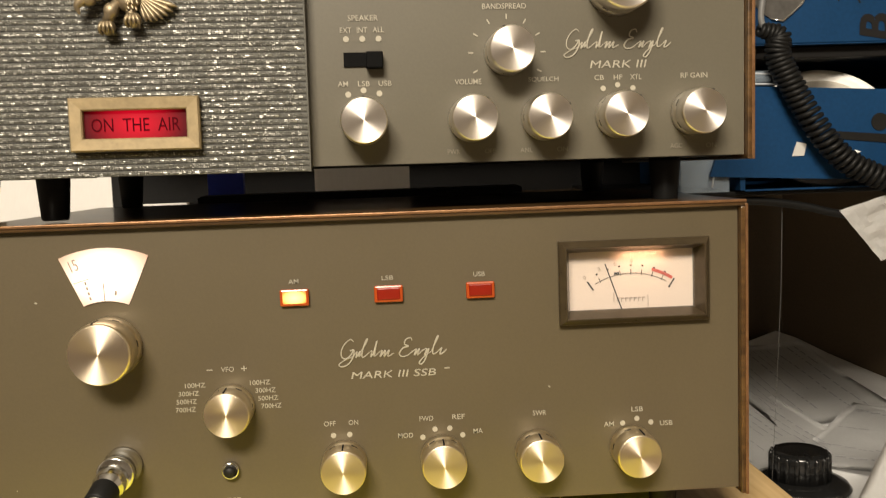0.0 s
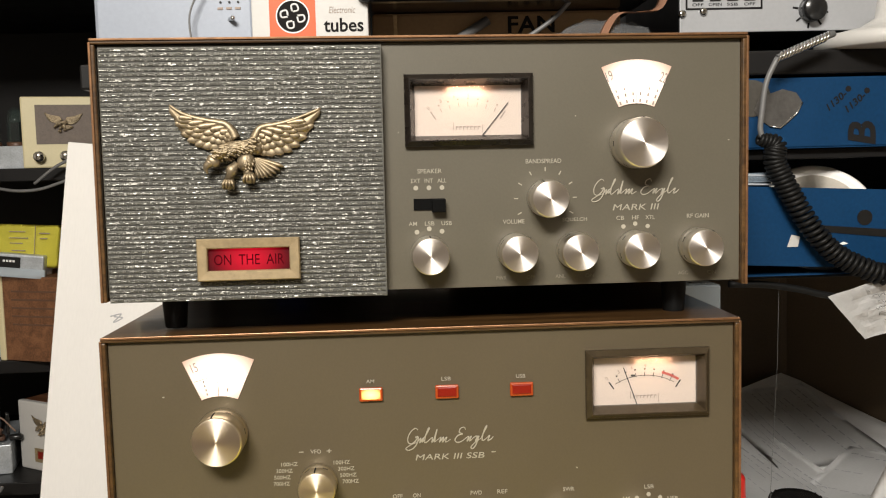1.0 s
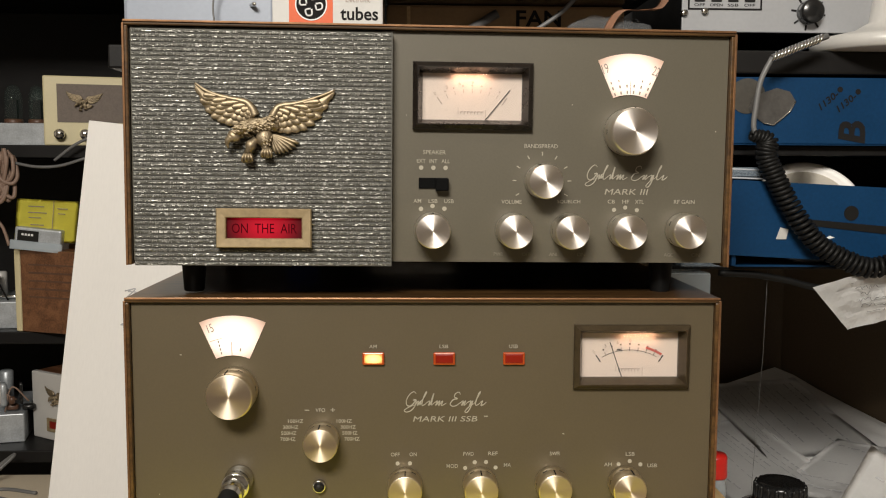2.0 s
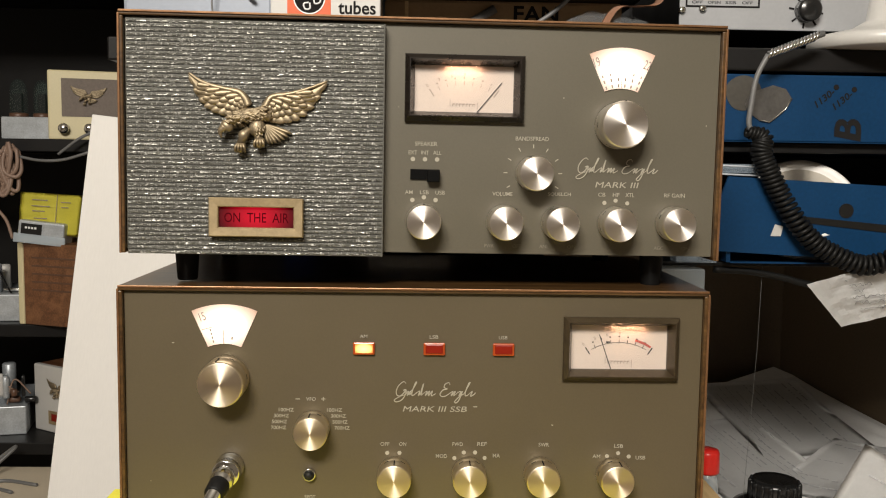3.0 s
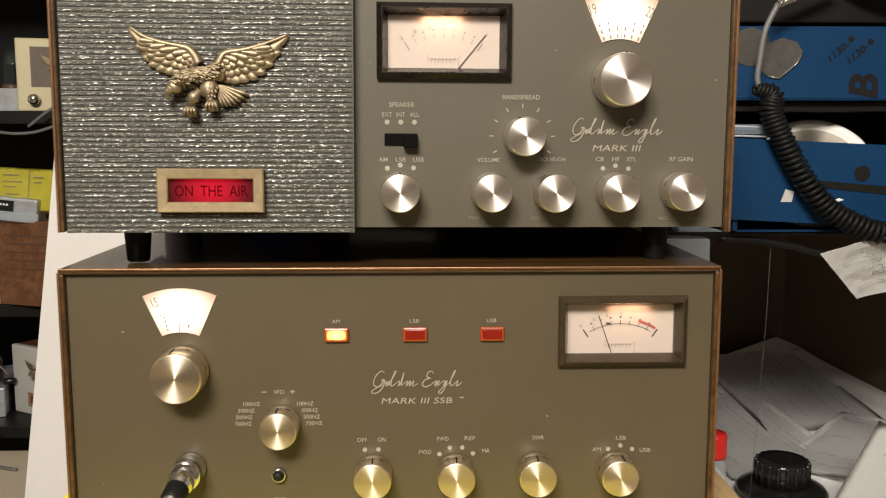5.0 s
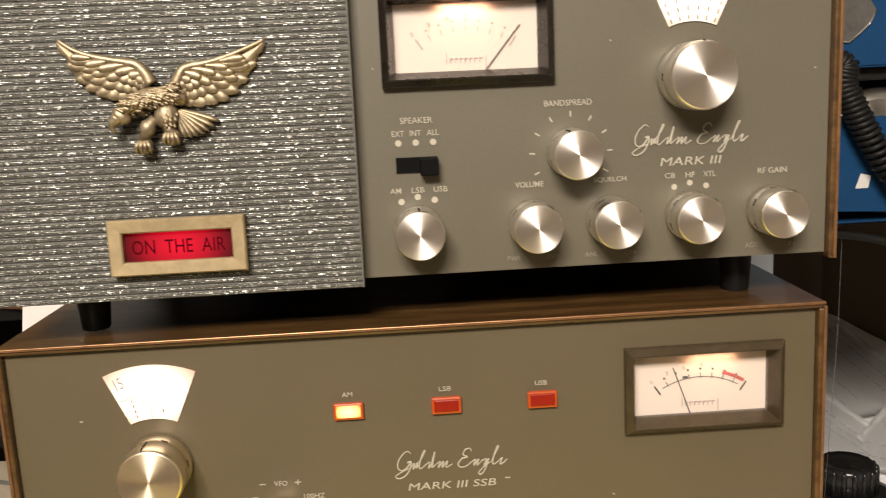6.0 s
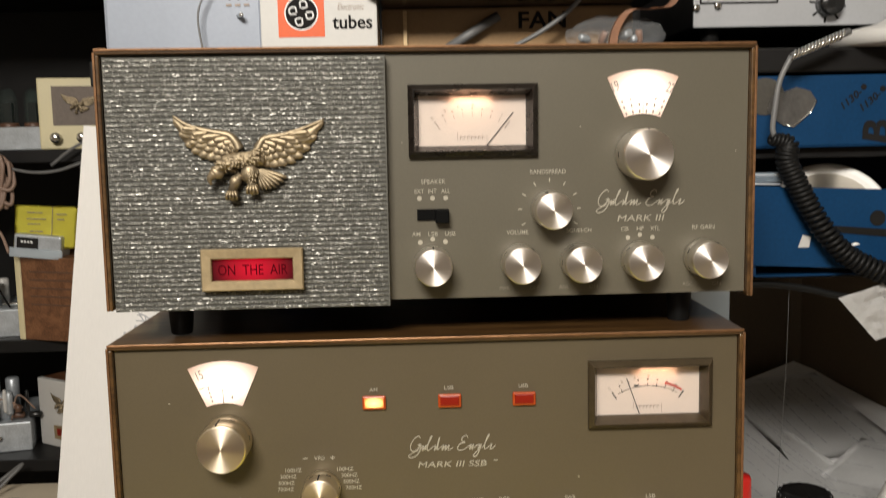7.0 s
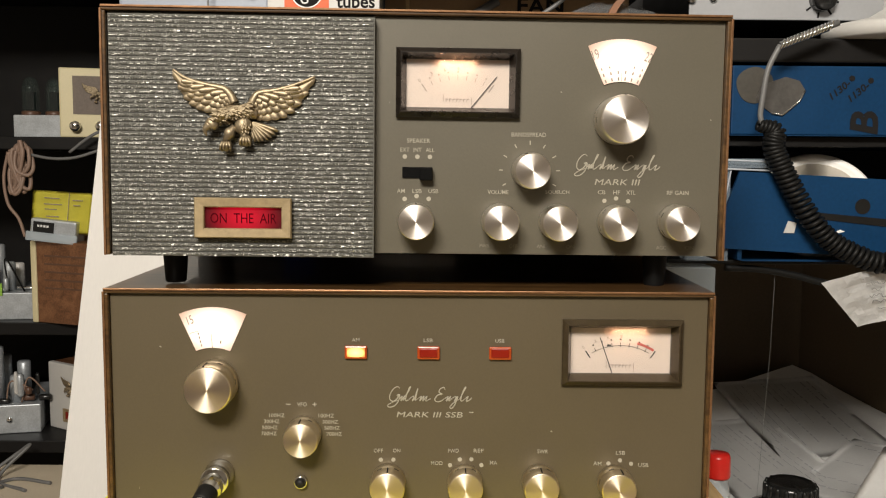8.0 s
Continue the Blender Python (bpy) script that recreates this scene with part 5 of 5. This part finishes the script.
for i in range(14):
    x, y = -0.08 + 0.038 * (i % 7), 0.04 + 0.07 * (i // 7)
    h = rng.uniform(0.05, 0.12)
    part("can", smooth(lathe([(0.014, 0.0), (0.014, h), (0.011, h + 0.003)], 18, "z")), METAL, gear, "", (x, y, 0.060))
for i in range(5):
    part("screw", smooth(lathe([(0.006, 0), (0.006, -0.004), (0.003, -0.006)], 12)), CHROME, gear, "", (-0.08 + 0.055 * i, -0.0005, 0.030))
top_gear = thing("steel_chassis", pose(-0.968, 1.235, 0.6902, 0, 0, 8), "bare steel chassis with a green card and valves", "chassis")
part("pan", box(-0.08, 0.16, 0.0, 0.18, 0.0, 0.055, 0.002), METAL, top_gear)
for i in range(10):
    h = rng.uniform(0.04, 0.10)
    part("can", smooth(lathe([(0.012, 0.0), (0.012, h), (0.009, h + 0.003)], 16, "z")), METAL if i % 3 else IVORY, top_gear, "", (-0.05 + 0.038 * (i % 5), 0.04 + 0.06 * (i // 5), 0.055))
part("green_card", box(-0.02, 0.10, -0.004, 0.0, 0.050, 0.075), mat("green_card", (0.25, 0.45, 0.05), 0.5), top_gear)
for host, y0, z0, span in ((gear, 0.005, 0.062, 0.30), (top_gear, 0.004, 0.057, 0.22)):
    for i in range(20):
        r, h = rng.uniform(0.003, 0.008), rng.uniform(0.012, 0.050)
        part("component", smooth(lathe([(r * 0.8, 0), (r, h * 0.1), (r, h * 0.85), (r * 0.6, h)], 12, rng.choice("xzz"))), rng.choice((CHROME, BLACKP, IVORY, METAL, TUBE_BASE)), host, "",
             (-0.10 + span * rng.random(), y0 + 0.03 * rng.random(), z0 + 0.004 + 0.02 * rng.random() * (i % 2)))
    for i in range(6):
        x = -0.09 + span * rng.random()
        part("jumper_wire", tube(spline([(x, y0 + 0.01, z0), (x + rng.uniform(-0.02, 0.02), y0, z0 + rng.uniform(0.03, 0.08)), (x + rng.uniform(0.02, 0.06), y0 + 0.005, z0 + rng.uniform(0.0, 0.03))], 8), 0.0018, 6), rng.choice((WIRE_GREY, RUBBER, WIRE_TAN)), host)
bowl = thing("red_box", pose(-1.01, 1.45, 0.4472), "red plastic tub under the shelf board", "tub")
part("tub", box(-0.05, 0.05, -0.04, 0.04, 0.0, 0.06, 0.008), RED, bowl)
bench = thing("low_bench", pose(0, 0, 0), "low beige bench in front of the far rack", "bench")
part("top", box(-1.7, -0.47, 0.968, 1.215, 0.380, 0.400, 0.003), BEIGE, bench)
for x in (-1.66, -0.52):
    for y in (1.00, 1.17):
        part("leg", box(x - 0.025, x + 0.025, y - 0.025, y + 0.025, 0.0, 0.380, 0.002), BEIGE, bench)
cords = thing("tangled_wires", pose(0, 0, 0), "tangle of tan and black wires", "wire")
rng = random.Random(21)
for k in range(8):
    cx, top, drop, wide = -0.800 + rng.uniform(-0.010, 0.010), 1.048 - rng.uniform(0, 0.02), rng.uniform(0.055, 0.095), rng.uniform(0.010, 0.022)
    pts = [(cx + wide * math.sin(a + k) * (0.5 + 0.5 * math.sin(a / 2)), 1.197 + 0.006 * math.cos(a + 2 * k), top - drop * (1 - math.cos(a)) / 2 + rng.uniform(-0.006, 0.006)) for a in np.linspace(0, 2 * math.pi, 12)]
    part("strand", tube(spline(pts, 5), 0.0040, 7), WIRE_TAN, cords, "tan cloth covered strand")
part("strand", tube(spline([(-0.822, 1.197, 1.03), (-0.832, 1.197, 0.98), (-0.826, 1.197, 0.93), (-0.806, 1.197, 0.90), (-0.795, 1.197, 0.865)], 8), 0.0032, 7), WIRE_TAN, cords)
for pts in ([(-0.780, 1.20, 1.025), (-0.735, 1.19, 1.018), (-0.690, 1.19, 1.020), (-0.64, 1.19, 1.035)], [(-0.70, 1.19, 1.03), (-0.66, 1.19, 1.06), (-0.62, 1.19, 1.08)]):
    part("strand", tube(spline(pts, 8), 0.003, 7), WIRE_GREY, cords)
floorwire = thing("bench_wires", pose(0, 0, 0.4035), "dark wires lying on the low bench", "wire")
for pts in ([(-0.95, 1.10, 0), (-0.85, 1.05, 0), (-0.80, 1.12, 0), (-0.72, 1.10, 0)], [(-0.86, 1.15, 0), (-0.82, 1.18, 0.03), (-0.79, 1.17, 0.05), (-0.83, 1.12, 0.0), (-0.75, 1.06, 0)],
            [(-1.0, 1.02, 0), (-0.88, 1.00, 0), (-0.80, 1.08, 0)]):
    part("strand", tube(spline(pts, 8), 0.0035, 7), WIRE_GREY, floorwire)
plank = thing("white_board", pose(-0.596, 0.915, 0.010, -5.2, 6.0, 0), "tall white painted board leaning at the bench", "board")
part("board", box(-0.085, 0.20, -0.010, 0.010, 0.0, 1.090, 0.002), WHITE, plank)

rng = random.Random(14)
for cx, cz in ((0.020, 0.800), (0.038, 0.775), (0.022, 0.752), (0.048, 0.735)):
    pts = [(cx + rng.uniform(-0.016, 0.016), -0.0102, cz + rng.uniform(-0.011, 0.011)) for i in range(6)]
    part("pencil_scribble", tube(spline(pts, 6), 0.0011, 5), FAINT, plank, "faint grey scribble")

# ---- microphone lead and head, laid down in front ----
mic = thing("chrome_microphone", pose(-0.16, -0.28, 0.620), "round chrome microphone with woven mesh face on a stand", "microphone")
part("stand_foot", smooth(lathe([(0.050, 0.0), (0.052, 0.004), (0.045, 0.012), (0.012, 0.016), (0.009, 0.020)], 40, "z")), CHROME, mic)
part("stem", smooth(lathe([(0.008, 0.018), (0.008, 0.060), (0.011, 0.064)], 20, "z")), CHROME, mic)
head = part("head_ring", smooth(lathe([(0.031, -0.010), (0.036, -0.011), (0.038, -0.008), (0.038, 0.010), (0.034, 0.018), (0.020, 0.024), (0.002, 0.025)], 48)), CHROME, mic, "polished chrome ring", pose(0, 0, 0.100, -12, 0, 20))
dome = bmesh.new()
bmesh.ops.create_uvsphere(dome, u_segments=40, v_segments=20, radius=1)
for v in dome.verts:
    v.co = (v.co.x * 0.0315, -0.009 + min(0, v.co.y) * 0.010, v.co.z * 0.0315)
bmesh.ops.wireframe(dome, faces=dome.faces[:], thickness=0.0006)
part("mesh_face", dome, CHROME, head, "woven wire mesh")
for a in (30, 150, 270):
    part("screw", smooth(lathe([(0.003, -0.011), (0.003, -0.014), (0.001, -0.015)], 12)), CHROME, head, "", (0.0345 * math.cos(radians(a)), 0, 0.0345 * math.sin(radians(a))))
part("lead", tube(spline([(0.026, 0.216, 0.177), (0.022, 0.190, 0.148), (0.012, 0.14, 0.050), (0.004, 0.10, 0.006), (0.0, 0.06, 0.005), (0.0, 0.04, 0.006)], 8), 0.0045, 8), RUBBER, mic, "black microphone lead")
